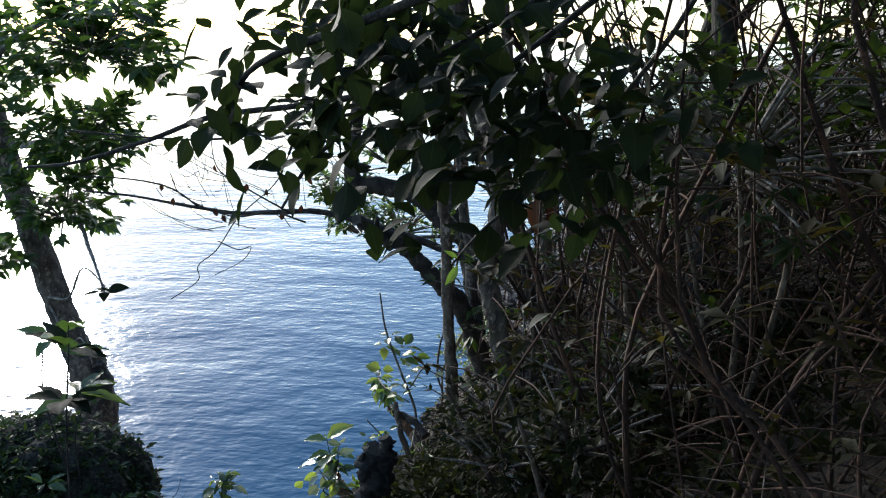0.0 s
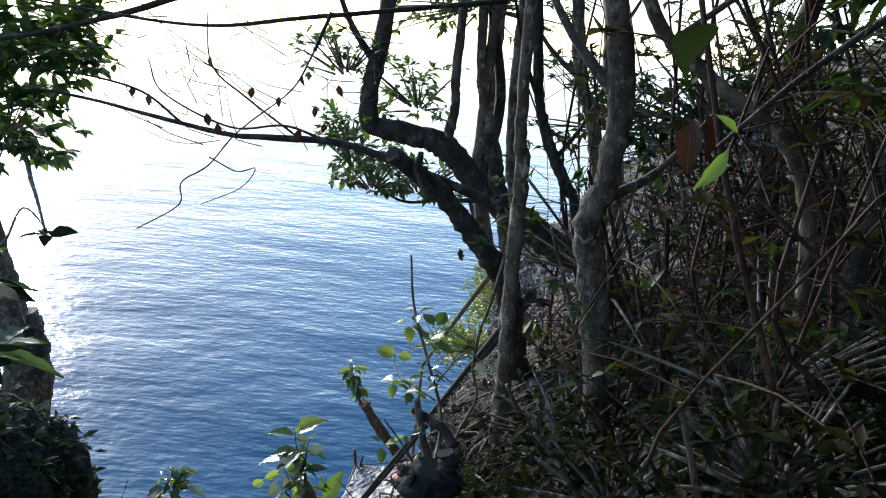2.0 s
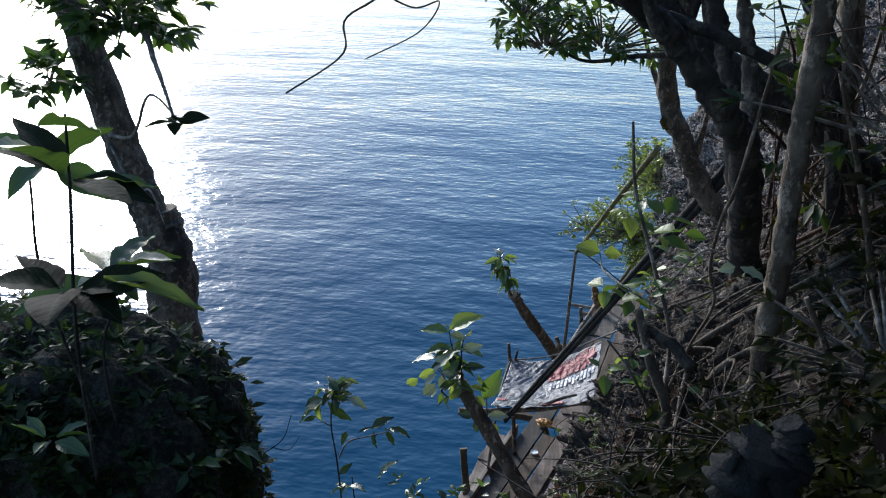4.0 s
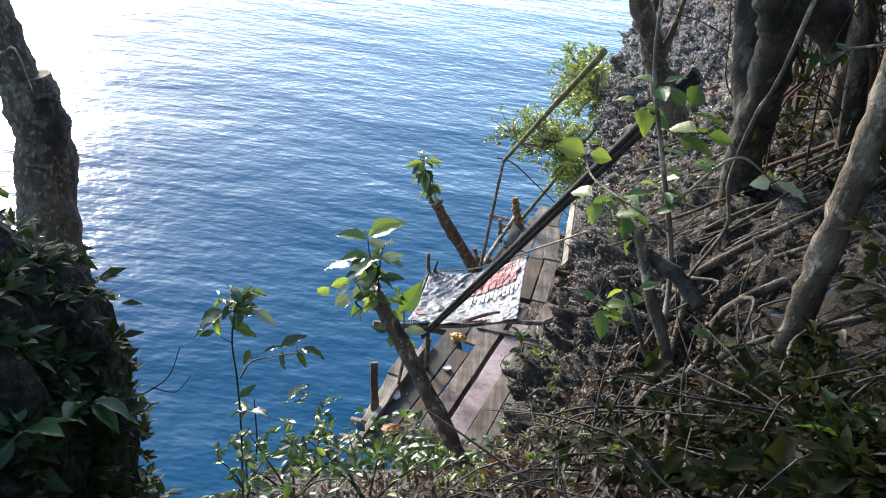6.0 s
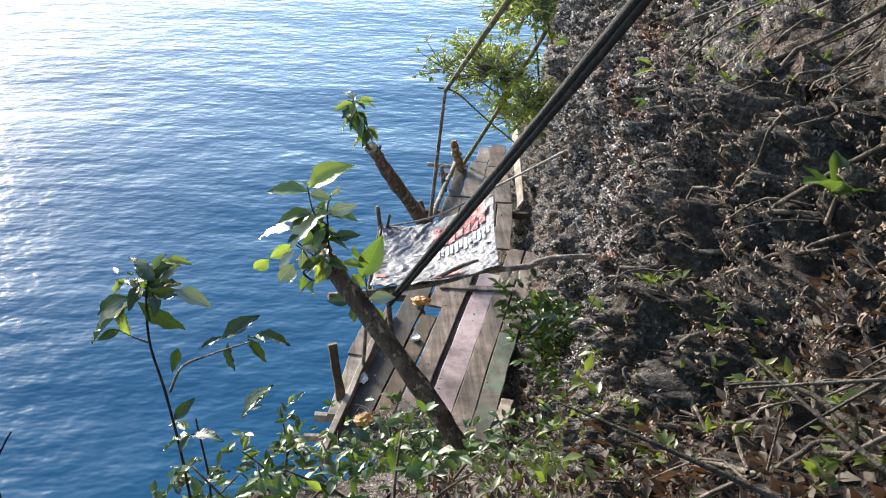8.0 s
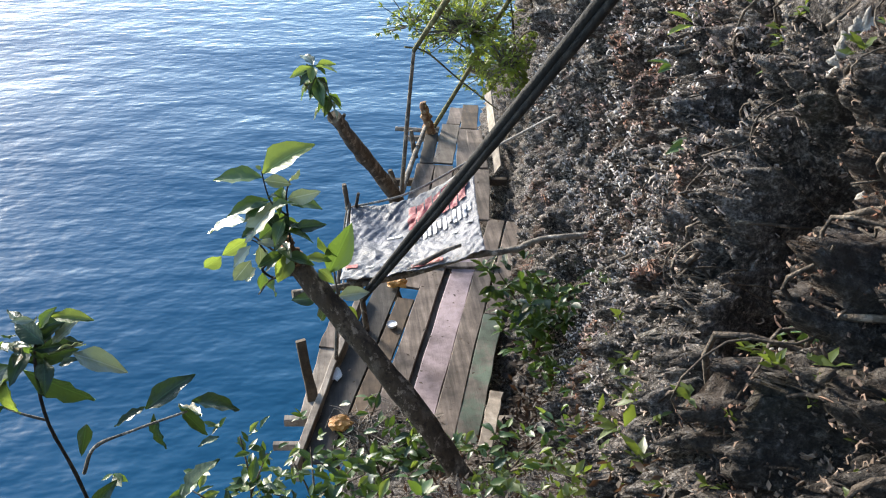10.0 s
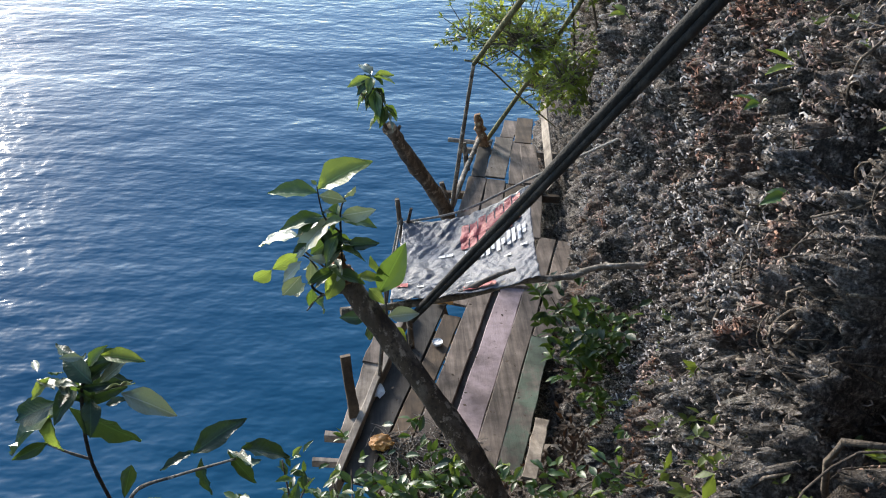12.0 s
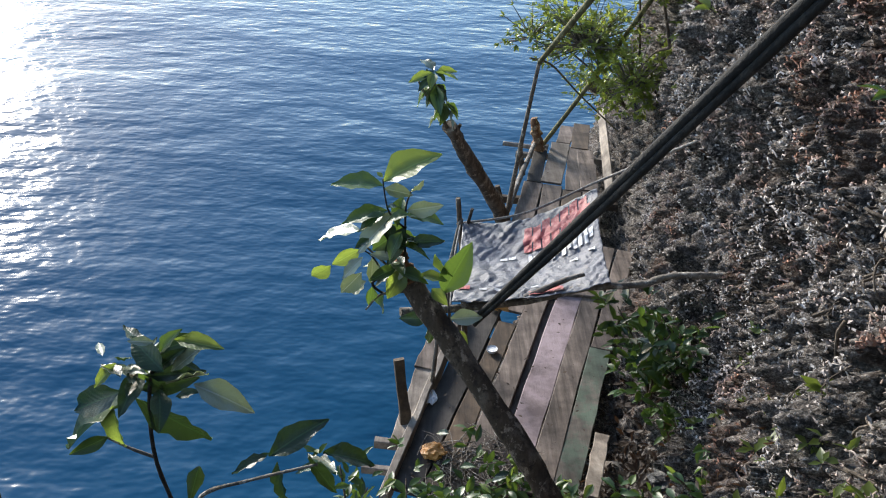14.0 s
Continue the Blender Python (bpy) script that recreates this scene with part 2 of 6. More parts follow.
# Near-black base colour paints these leaves as backlit, with their shaded side showing.
LEAF_SILHOUETTE = mat_leaf("silhouette_leaf", (0.007, 0.012, 0.006), (0.022, 0.032, 0.013), (0.014, 0.024, 0.006), gloss=0.6, shine=0.12)
# Darker leaf copy; the thicket's deep shade is put into its colour.
LEAF_DEEP_SHADE = mat_leaf("deep_shade_leaf", (0.008, 0.011, 0.005), (0.03, 0.034, 0.013), (0.025, 0.032, 0.006), gloss=0.7, per="island", shine=0.08)
LEAF_TREE = mat_leaf("sea_tree_leaf", (0.014, 0.035, 0.012), (0.045, 0.09, 0.026), (0.1, 0.19, 0.025), gloss=0.5, per="island")
LEAF_SAP = mat_leaf("sapling_leaf", (0.012, 0.032, 0.018), (0.035, 0.07, 0.03), (0.05, 0.1, 0.02), gloss=0.3, through_light=0.15)
LEAF_PALE = mat_leaf("pale_green_leaf", (0.08, 0.13, 0.04), (0.15, 0.21, 0.06), (0.3, 0.4, 0.06), gloss=0.4)
# Sky sheen on glossy leaves and pale undersides, painted into the base colour.
LEAF_PALE_SHEEN = mat_leaf("grey_green_sheen_leaf", (0.2, 0.24, 0.17), (0.42, 0.45, 0.36), (0.2, 0.26, 0.1), gloss=0.3, shine=0.7, through_light=0.2)
LITTER = mat_leaf("dead_leaves", (0.01, 0.006, 0.004), (0.11, 0.08, 0.06), (0.06, 0.03, 0.015), 0.6, "island")
LEAF_DRY = mat_leaf("dry_brown_leaf", (0.03, 0.016, 0.01), (0.12, 0.05, 0.02), (0.05, 0.016, 0.006), 0.6)
# Foliage darkened in its base colour to stand in for shade.
LEAF_SHADE = mat_leaf("shade_darkened_foliage", (0.01, 0.024, 0.009), (0.038, 0.062, 0.02), (0.06, 0.1, 0.014), gloss=0.5, per="island", shine=0.25)
LEAF_LIGHT = mat_leaf("light_foliage", (0.09, 0.14, 0.03), (0.19, 0.24, 0.06), (0.42, 0.5, 0.08), per="island")
LEAF_STUFF = mat_leaf("foliage", (0.022, 0.055, 0.018), (0.06, 0.12, 0.03), (0.12, 0.2, 0.03), gloss=0.36, per="island")


# ---- helpers for meshes ----
def part(name, bm, material, parent=None, label="", smooth=False):
    me = bpy.data.meshes.new(name)
    bm.to_mesh(me)
    bm.free()
    if material:
        me.materials.append(material)
    if smooth:
        me.shade_smooth()
    ob = new(name, me)
    if parent:
        ob.parent = parent
    if label:
        ob["label"] = label
    return ob


def thing(name, at, label, category, group="", kind=""):
    ob = new(name)
    ob.location = at
    ob.empty_display_size = 0.1
    return tagged(ob, label, category, group, kind)


def spline(points, steps):
    """A smooth line through the points."""
    p = [Vector(q) for q in points]
    if len(p) < 3:
        return [p[0].lerp(p[-1], i / steps) for i in range(steps + 1)]
    p = [2 * p[0] - p[1]] + p + [2 * p[-1] - p[-2]]
    out = []
    n = len(p) - 3
    for i in range(steps + 1):
        u = i / steps * n
        k = min(int(u), n - 1)
        f = u - k
        a, b, c, d = p[k : k + 4]
        out.append(0.5 * (2 * b + (c - a) * f + (2 * a - 5 * b + 4 * c - d) * f * f + (3 * b - a - 3 * c + d) * f**3))
    return out


def tube(bm, points, r0, r1, segs=8, steps=16, rough=0.06, seed=0, origin=(0, 0, 0)):
    """A knotty limb along the points, from radius r0 to r1, closed at both ends."""
    line = spline(points, steps)
    origin = Vector(origin)
    rings = []
    side = Vector((0.31, 0.47, 0.83))
    for i, c in enumerate(line):
        d = (line[min(i + 1, steps)] - line[max(i - 1, 0)]).normalized()
        u = d.cross(side).normalized()
        v = d.cross(u)
        r = r0 + (r1 - r0) * i / steps
        ring = []
        for j in range(segs):
            a = 2 * math.pi * j / segs
            w = u * math.cos(a) + v * math.sin(a)
            k = 1 + rough * (2 * noise.noise((c + w * r) * 0.77 / max(r, 0.03) + Vector((seed * 7.1, 0, 0))) + 1.1 * noise.noise((c + w * r) * 2.1 / max(r, 0.03) + Vector((0, seed * 3.1, 0))))
            ring.append(bm.verts.new(c + w * r * k - origin))
        rings.append(ring)
    for a, b in zip(rings, rings[1:]):
        for j in range(segs):
            f = bm.faces.new((a[j], a[(j + 1) % segs], b[(j + 1) % segs], b[j]))
            f.smooth = True
    for ring, turn in ((rings[0], -1), (rings[-1], 1)):
        bm.faces.new(ring[::turn])
    return line


def limb(name, points, r0, r1, material, parent=None, label="", segs=10, steps=18, rough=0.08, seed=0):
    bm = bmesh.new()
    o = parent.matrix_basis.translation if parent else Vector((0, 0, 0))
    if parent and parent.parent:
        o = o + parent.parent.matrix_basis.translation
    tube(bm, points, r0, r1, segs, steps, rough, seed, o)
    return part(name, bm, material, parent, label)


# ---- terrain ----
# Cross-sections: y, then nine points (x, z) from the drop to the sea, over the path, up the wall, to the bank above
SECTIONS = [
    (-30.0, (-12, -10, -9, -2, -6, 2.5, 0.4, 3.0, 1.0, 3.1, 1.4, 3.2, 1.9, 3.4, 4, 4.4, 34, 16)),
    (-6.0, (-6, -10, -4, -3, -2, 0.5, 0.4, 0.85, 1.0, 0.9, 1.4, 1.0, 1.9, 1.3, 4, 2.4, 34, 14)),
    (0.0, (-6, -10, -3.5, -4, -1.4, -0.4, 0.6, 0.1, 1.1, 0.2, 1.4, 0.35, 1.8, 0.6, 4, 1.7, 34, 14)),
    (2.0, (-6, -10, -3.5, -4.5, -1.5, -1.0, -0.3, -0.7, 0.4, -0.55, 0.8, -0.35, 1.3, -0.1, 4, 1.4, 34, 14)),
    (4.0, (-6, -10, -3.2, -5.5, -1.9, -2.4, -1, -1.95, -0.35, -1.55, 0.1, -1.05, 0.6, -0.75, 4, 1.1, 34, 14)),
    (5.2, (-6, -10, -3, -6, -2, -3.0, -1, -2.5, -0.45, -2.1, -0.12, -1.65, 0.45, -1.05, 4, 1.0, 34, 14)),
    (6.0, (-6, -10, -3, -6.5, -2.1, -3.6, -0.9, -3.05, -0.1, -2.8, -0.05, -2.0, 0.25, -1.3, 4, 0.9, 34, 14)),
    (7.0, (-6, -10, -3, -7, -2.1, -4.3, -1, -3.9, 0.1, -3.7, 0.02, -2.5, 0.25, -1.55, 4, 0.8, 34, 14)),
    (8.2, (-5, -10, -2.6, -7, -1.7, -5, -0.8, -4.85, 0.4, -4.7, 0.5, -3, 0.7, -1.7, 4, 0.7, 34, 14)),
    (9.4, (-4, -10, -2, -8, -1.3, -6.35, -0.6, -6.1, 0.7, -5.9, 0.95, -3.5, 1.0, -1.8, 4, 0.6, 34, 14)),
    (10.4, (-2.5, -10, -1.2, -9, -0.9, -7.2, 0, -6.6, 0.85, -6.3, 1.12, -4.9, 0.9, -1.8, 4, 0.6, 34, 14)),
    (11.5, (-1.6, -10, -1.3, -9.2, -1.0, -8.3, -0.2, -7.4, 0.8, -6.4, 0.98, -4.2, 0.8, -1.8, 4, 0.6, 34, 14)),
    (14.0, (-0.5, -10, -0.3, -9.2, 0.0, -8.3, 0.6, -7.3, 1.4, -6.5, 1.42, -4.2, 1.4, -2, 4.2, 0.6, 34, 14)),
    (17.5, (0.9, -10, 1.1, -9, 1.3, -8, 1.6, -7.2, 1.95, -6.5, 2.05, -4.2, 2.4, -2.2, 5, 0.5, 34, 14)),
    (21.0, (2, -10, 2.1, -9, 2.2, -8, 2.3, -7, 2.5, -6.4, 2.9, -4.2, 3.7, -2.6, 6.5, 0.2, 34, 14)),
    (27.0, (9, -10, 9.1, -9, 9.2, -8, 9.3, -7, 9.5, -6.4, 9.8, -4.2, 10.5, -2.6, 12, -0.5, 38, 9)),
]
SHARE = (0.06, 0.08, 0.08, 0.16, 0.13, 0.19, 0.22, 0.08)  # how the samples are spread over the eight stretches


def section(y):
    k = 0
    while k < len(SECTIONS) - 2 and y > SECTIONS[k + 1][0]:
        k += 1
    (ya, a), (yb, b) = SECTIONS[k], SECTIONS[k + 1]
    f = min(max((y - ya) / (yb - ya), 0), 1)
    return [a[i] + (b[i] - a[i]) * f for i in range(18)]


def surface(y, u):
    """The terrain's point at y and at the share u (0 sea .. 1 top of the bank) of the cross-section; also its relief."""
    s = section(y)
    k, acc = 0, 0.0
    while k < 7 and u > acc + SHARE[k]:
        acc += SHARE[k]
        k += 1
    f = min(max((u - acc) / SHARE[k], 0), 1)
    x = s[2 * k] + (s[2 * k + 2] - s[2 * k]) * f
    z = s[2 * k + 1] + (s[2 * k + 3] - s[2 * k + 1]) * f
    dx, dz = s[2 * k + 2] - s[2 * k], s[2 * k + 3] - s[2 * k + 1]
    steep = min(abs(dz) / (math.hypot(dx, dz) + 1e-6), 1.0)
    p = Vector((x, y, z))
    n = Vector((-dz, 0, dx)).normalized()
    big = noise.fractal(p * 0.9, 1.0, 2.1, 3) * 0.16
    crag = noise.fractal(p * 3.3 + Vector((5, 1, 2)), 0.9, 2.2, 3) * 0.055
    crust = noise.fractal(p * 11.0 + Vector((1, 7, 3)), 0.7, 2.1, 4) * 0.045
    rocky = min(max((y - 4.9) / 0.5, 0), 1) * steep
    knobs = 0.12 * min(abs(noise.noise(p * 3.1)) * 2.6, 1.0) + 0.1 * min(abs(noise.noise(p * 6.5)) * 3.0, 1.0) + 0.075 * min(abs(noise.noise(p * 15.0)) * 2.6, 1.0) + 0.03 * min(abs(noise.noise(p * 34.0)) * 2.5, 1.0) - 0.22
    if 5.7 < y < 7.0 and -3.0 < z < -1.3:
        hole = ((y - 6.47 - 0.3 * (z + 2.05)) / 0.22) ** 2 + ((z + 2.1) / 0.42) ** 2 + 0.5 * noise.noise(p * 5.0)
        p = p + Vector((0.75, 0.25, -0.5)) * 1.0 * math.exp(-max(hole, 0) ** 2)
    if 6.6 < y < 7.9:
        hole = ((y - 7.15) / 0.16) ** 2 + ((z + 1.75) / 0.18) ** 2 + 0.5 * noise.noise(p * 6.0)
        p = p + Vector((0.6, 0.2, -0.6)) * 0.35 * math.exp(-max(hole, 0) ** 2)
    amount = (big * (0.35 + 0.65 * steep)) + crag * (0.5 + steep) + crust * (0.35 + 0.5 * steep * steep) + knobs * rocky
    return p + n * amount


def sheet(name, rows, us, material, label, category):
    verts, faces = [], []
    w = len(us)
    for y in rows:
        for u in us:
            verts.append(surface(y, u)[:])
    for i in range(len(rows) - 1):
        for j in range(w - 1):
            a = i * w + j
            faces.append((a, a + 1, a + w + 1, a + w))
    me = bpy.data.meshes.new(name)
    me.from_pydata(verts, [], faces)
    me.materials.append(material)
    me.shade_smooth()
    return tagged(new(name, me), label, category, kind="structure")


def steps(a, b, d):
    n = max(int(round((b - a) / d)), 1)
    return [a + (b - a) * i / n for i in range(n + 1)]


bm = bmesh.new()
bmesh.ops.create_grid(bm, x_segments=2, y_segments=2, size=4500)
water = part("water", bm, SEA_WATER)
water.location = (0, 0, SEA)
tagged(water, "deep blue rippled sea reaching the horizon", "sea", kind="structure")
US = steps(0, 1, 1 / 820)
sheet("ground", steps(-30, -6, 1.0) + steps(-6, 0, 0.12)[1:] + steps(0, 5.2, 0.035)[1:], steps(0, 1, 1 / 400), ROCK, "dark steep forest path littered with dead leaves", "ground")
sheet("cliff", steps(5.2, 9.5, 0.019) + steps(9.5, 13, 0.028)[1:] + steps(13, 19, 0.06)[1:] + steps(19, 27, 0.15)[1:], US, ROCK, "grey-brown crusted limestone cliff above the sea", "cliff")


# ---- platform ----
def board(name, a, b, wa, wb, thick, material, parent, label="", up=Vector((0, 0, 1)), seed=1):
    """A sawn board from a to b (centre line of its top), wa and wb wide at the ends, with ragged, slightly bent edges."""
    a, b = Vector(a), Vector(b)
    d = (b - a).normalized()
    side = d.cross(up).normalized()
    top = side.cross(d).normalized()
    rnd = random.Random(seed)
    n = 8
    bm_ = bmesh.new()
    rings = []
    o = parent.location
    for i in range(n + 1):
        f = i / n
        c = a.lerp(b, f) + top * (0.012 * math.sin(f * 3.1 * rnd.uniform(0.7, 1.3)) * rnd.uniform(-0.6, 0.6))
        w = (wa + (wb - wa) * f) / 2
        l, r = w + rnd.uniform(-0.007, 0.007), w + rnd.uniform(-0.007, 0.007)
        e = d * (rnd.uniform(-0.02, 0.02) if i in (0, n) else 0)
        ch = 0.006
        ring = [c - side * l - top * ch, c - side * (l - ch), c + side * (r - ch), c + side * r - top * ch, c + side * r - top * thick, c - side * l - top * thick]
        rings.append([bm_.verts.new(q + e - o) for q in ring])
    for p_, q_ in zip(rings, rings[1:]):
        for j in range(6):
            bm_.faces.new((p_[j], p_[(j + 1) % 6], q_[(j + 1) % 6], q_[j]))
    bm_.faces.new(rings[0][::-1])
    bm_.faces.new(rings[-1])
    bmesh.ops.recalc_face_normals(bm_, faces=bm_.faces[:])
    return part(name, bm_, material, parent, label)


class Soup:
    """Many small pieces gathered into one mesh."""

    def __init__(self, seed=0):
        self.v, self.f, self.r = [], [], random.Random(seed)

    def leaf(self, base, way, up, length, width, n=2, curl=0.25, fold=0.25):
        way = Vector(way).normalized()
        side = way.cross(up)
        if side.length < 1e-4:
            side = way.cross(Vector((0.3, 0.9, 0.1)))
        side.normalize()
        top = side.cross(way)
        k = len(self.v)
        base = Vector(base)
        for i in range(n + 2):
            f = i / (n + 1)
            w = width * 0.5 * math.sin(math.pi * min(f * 0.92 + 0.06, 1)) ** 0.7 if 0 < i < n + 1 else width * 0.04
            c = base + way * (length * f) - top * (length * curl * f * f)
            lift = top * (w * fold)
            self.v += [(c - side * w + lift)[:], c[:], (c + side * w + lift)[:]]
        for i in range(n + 1):
            a = k + i * 3
            self.f += [(a, a + 1, a + 4, a + 3), (a + 1, a + 2, a + 5, a + 4)]

    def stick(self, points, r0, r1, segs=4, n=5):
        line = spline(points, n)
        k = len(self.v)
        for i, c in enumerate(line):
            d = (line[min(i + 1, n)] - line[max(i - 1, 0)]).normalized()
            u = d.cross(Vector((0.31, 0.47, 0.83))).normalized()
            w = d.cross(u)
            r = r0 + (r1 - r0) * i / n
            for j in range(segs):
                a = 2 * math.pi * j / segs
                self.v.append((c + (u * math.cos(a) + w * math.sin(a)) * r)[:])
        for i in range(n):
            for j in range(segs):
                a, b = k + i * segs + j, k + i * segs + (j + 1) % segs
                self.f.append((a, b, b + segs, a + segs))

    def nub(self, at, out, size):
        """A small knobbly lump standing proud of a surface."""
        out = Vector(out).normalized()
        u = out.cross(Vector((0.31, 0.47, 0.83))).normalized()
        w = out.cross(u)
        k = len(self.v)
        r = self.r
        turn = r.uniform(0, 6.283)
        for i in range(4):
            a = turn + 1.571 * i + r.uniform(-0.4, 0.4)
            self.v.append((at + (u * math.cos(a) + w * math.sin(a)) * size * r.uniform(0.35, 0.8) + out * size * r.uniform(-0.2, 0.5))[:])
        self.v.append((at - out * size * 0.5)[:])
        self.v.append((at + out * size * r.uniform(0.7, 1.5) + (u * r.uniform(-1, 1) + w * r.uniform(-1, 1)) * size * 0.5)[:])
        for i in range(4):
            self.f += [(k + i, k + (i + 1) % 4, k + 5), (k + (i + 1) % 4, k + i, k + 4)]

    def way(self, z0=-0.3, z1=1.0):
        a = self.r.uniform(0, 2 * math.pi)
        return Vector((math.cos(a), math.sin(a), self.r.uniform(z0, z1))).normalized()

    def whorl(self, tip, way, length, count=6, n=2):
        """A tuft of leaves round the end of a twig."""
        for i in range(count):
            d = (self.way(-0.6, 0.6) + Vector(way) * 0.7).normalized()
            u = (Vector((0, 0, 1)) + self.way(-1, 1) * 0.5).normalized()
            q = length * self.r.uniform(0.6, 1.15)
            self.leaf(Vector(tip) + self.way(-1, 1) * length * 0.15, d, u, q, q * self.r.uniform(0.38, 0.5), n, self.r.uniform(0.0, 0.45))

    def make(self, name, material, parent=None, label="", smooth=True):
        o = Vector((0, 0, 0))
        q = parent
        while q:
            o += q.location
            q = q.parent
        me = bpy.data.meshes.new(name)
        me.from_pydata([(a - o.x, b - o.y, c - o.z) for a, b, c in self.v], [], self.f)
        me.materials.append(material)
        if smooth:
            me.shade_smooth()
        ob = new(name, me)
        ob.parent = parent
        if label:
            ob["label"] = label
        return ob


def leaf_mesh(name, material, width, curl, fold, wave, seed):
    """One large leaf, a metre long along +y, with a midrib, a stalk, waved edges and a drooping tip."""
    r = random.Random(seed)
    v, f = [], []
    n = 9
    for i in range(n + 1):
        t = i / n
        w = width * 0.5 * (math.sin(math.pi * min(max((t - 0.06) / 0.94, 0.0), 1.0) ** 0.8) ** 0.92 * (1.0 - 0.12 * t) if 0 < i < n else 0.0) + 0.008
        c = Vector((0, t, -curl * t * t))
        for j, q in enumerate((-1, -0.55, 0, 0.55, 1)):
            h = abs(q) * w * fold + (abs(q) > 0.9) * wave * math.sin(i * 2.1 + r.uniform(0, 1.5)) - (j == 2) * 0.012
            if j in (1, 3):
                h += 0.014 * (-1) ** i
            v.append((q * w, c.y, c.z + h))
    for i in range(n):
        for j in range(4):
            a = i * 5 + j
            f.append((a, a + 1, a + 6, a + 5))
    me = bpy.data.meshes.new(name)
    me.from_pydata(v, [], f)
    me.materials.append(material)
    me.shade_smooth()
    return me


BIG = [leaf_mesh("leaf", LEAF, 0.4 + 0.05 * i, 0.08 + 0.1 * i, 0.45, 0.025, i) for i in range(4)]
BIG_SILHOUETTE = [leaf_mesh("leaf", LEAF_SILHOUETTE, 0.5 + 0.06 * i, 0.1 + 0.1 * i, 0.2, 0.012, 9 + i) for i in range(4)]
BIG_PALE = [leaf_mesh("leaf", LEAF_PALE, 0.45 + 0.05 * i, 0.1 + 0.1 * i, 0.45, 0.025, 20 + i) for i in range(3)]
BIG_PALE_SHEEN = [leaf_mesh("leaf", LEAF_PALE_SHEEN, 0.4 + 0.06 * i, 0.08 + 0.1 * i, 0.4, 0.04, 60 + i) for i in range(3)]
BIG_SAP = [leaf_mesh("leaf", LEAF_SAP, 0.36 + 0.04 * i, 0.08 + 0.08 * i, 0.4, 0.045, 50 + i) for i in range(4)]
BIG_BROAD = [leaf_mesh("leaf", m, 0.58 + 0.05 * i, 0.08 + 0.1 * i, 0.3, 0.02, 70 + i) for i, m in enumerate((LEAF, LEAF, LEAF_PALE))]
BIG_DRY = [leaf_mesh("leaf", LEAF_DRY, 0.4, 0.35, 0.6, 0.03, 31), leaf_mesh("leaf", LEAF_DRY, 0.5, 0.15, 0.4, 0.03, 32)]
leaf_dice = random.Random(5)


STEMS = ("stem", "side_stem", "shoot", "branch", "limb", "twig")


def nearest_stem(parent, at):
    """The stem of a plant from which a leaf at this point grows."""
    q = at - parent.location
    best, found = 0.3, parent
    for c in parent.children:
        if c.name.split(".")[0] in STEMS:
            d = min((v.co - q).length for v in list(c.data.vertices)[::3])
            if d < best:
                best, found = d, c
    return found


def put_leaf(parent, kinds, base, tip, up=(0, 0, 1), fat=1.0, label=""):
    """A single leaf of its own, from base to tip."""
    base, tip = Vector(base), Vector(tip)
    y = (tip - base).normalized()
    u = Vector(up) + Vector([leaf_dice.uniform(-0.5, 0.5) for _ in range(3)])
    x = y.cross(u).normalized()
    z = x.cross(y)
    s = (tip - base).length
    ob = new("leaf", leaf_dice.choice(kinds))
    ob.parent = nearest_stem(parent, base)
    m = Matrix((x, y, z)).transposed().to_4x4()
    ob.matrix_basis = Matrix.Translation(base - parent.location) @ m @ Matrix.Diagonal((s * fat, s, s, 1))
    if label:
        ob["label"] = label
    return ob


def tuft(parent, kinds, tip, count, length, spread=0.9, lift=0.2):
    """Loose leaves round the end of a twig."""
    for i in range(count):
        a = i * 2.4 + leaf_dice.uniform(-0.4, 0.4)
        d = Vector((math.cos(a) * spread, math.sin(a) * spread, leaf_dice.uniform(-0.5, 0.6) + lift)).normalized()
        b = Vector(tip) + d * 0.02
        put_leaf(parent, kinds, b, b + d * length * leaf_dice.uniform(0.6, 1.15))


# ---- left rock ----
def boulder(name, centre, radii, material, label, category, seed, res=5, lump=0.22, crust=0.05, parent=None, square=2.0):
    bm_ = bmesh.new()
    bmesh.ops.create_icosphere(bm_, subdivisions=res, radius=1.0)
    off = Vector((seed * 3.7, seed * 1.9, 0))
    for v in bm_.verts:
        p = v.co.copy()
        p = p / (abs(p.x) ** square + abs(p.y) ** square + abs(p.z) ** square) ** (1 / square)
        q = Vector((p.x * radii[0], p.y * radii[1], p.z * radii[2]))
        k = 1 + lump * noise.fractal(p * 1.3 + off, 1.0, 2.1, 3)
        v.co = q * k + p * crust * noise.fractal(q * 9 + off, 0.8, 2.0, 4)
    ob = part(name, bm_, material, parent, label, smooth=True)
    ob.location = Vector(centre) - (parent.location if parent else Vector((0, 0, 0)))
    return tagged(ob, label, category) if not parent else ob


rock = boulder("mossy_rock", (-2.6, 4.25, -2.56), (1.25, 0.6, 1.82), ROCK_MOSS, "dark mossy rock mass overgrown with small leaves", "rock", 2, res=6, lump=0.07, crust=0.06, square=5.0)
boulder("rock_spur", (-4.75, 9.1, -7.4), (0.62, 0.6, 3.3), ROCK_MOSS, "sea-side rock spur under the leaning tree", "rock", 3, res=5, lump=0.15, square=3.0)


# ---- leaf litter, twigs and crust ----
def ground_at(y, x, lo=0.22):
    """The terrain's point above (x, y), searched along the cross-section from the path up."""
    best = None
    for i in range(60):
        p = surface(y, lo + (1 - lo) * i / 59)
        if best is None or abs(p.x - x) < abs(best.x - x):
            best = p
    return best


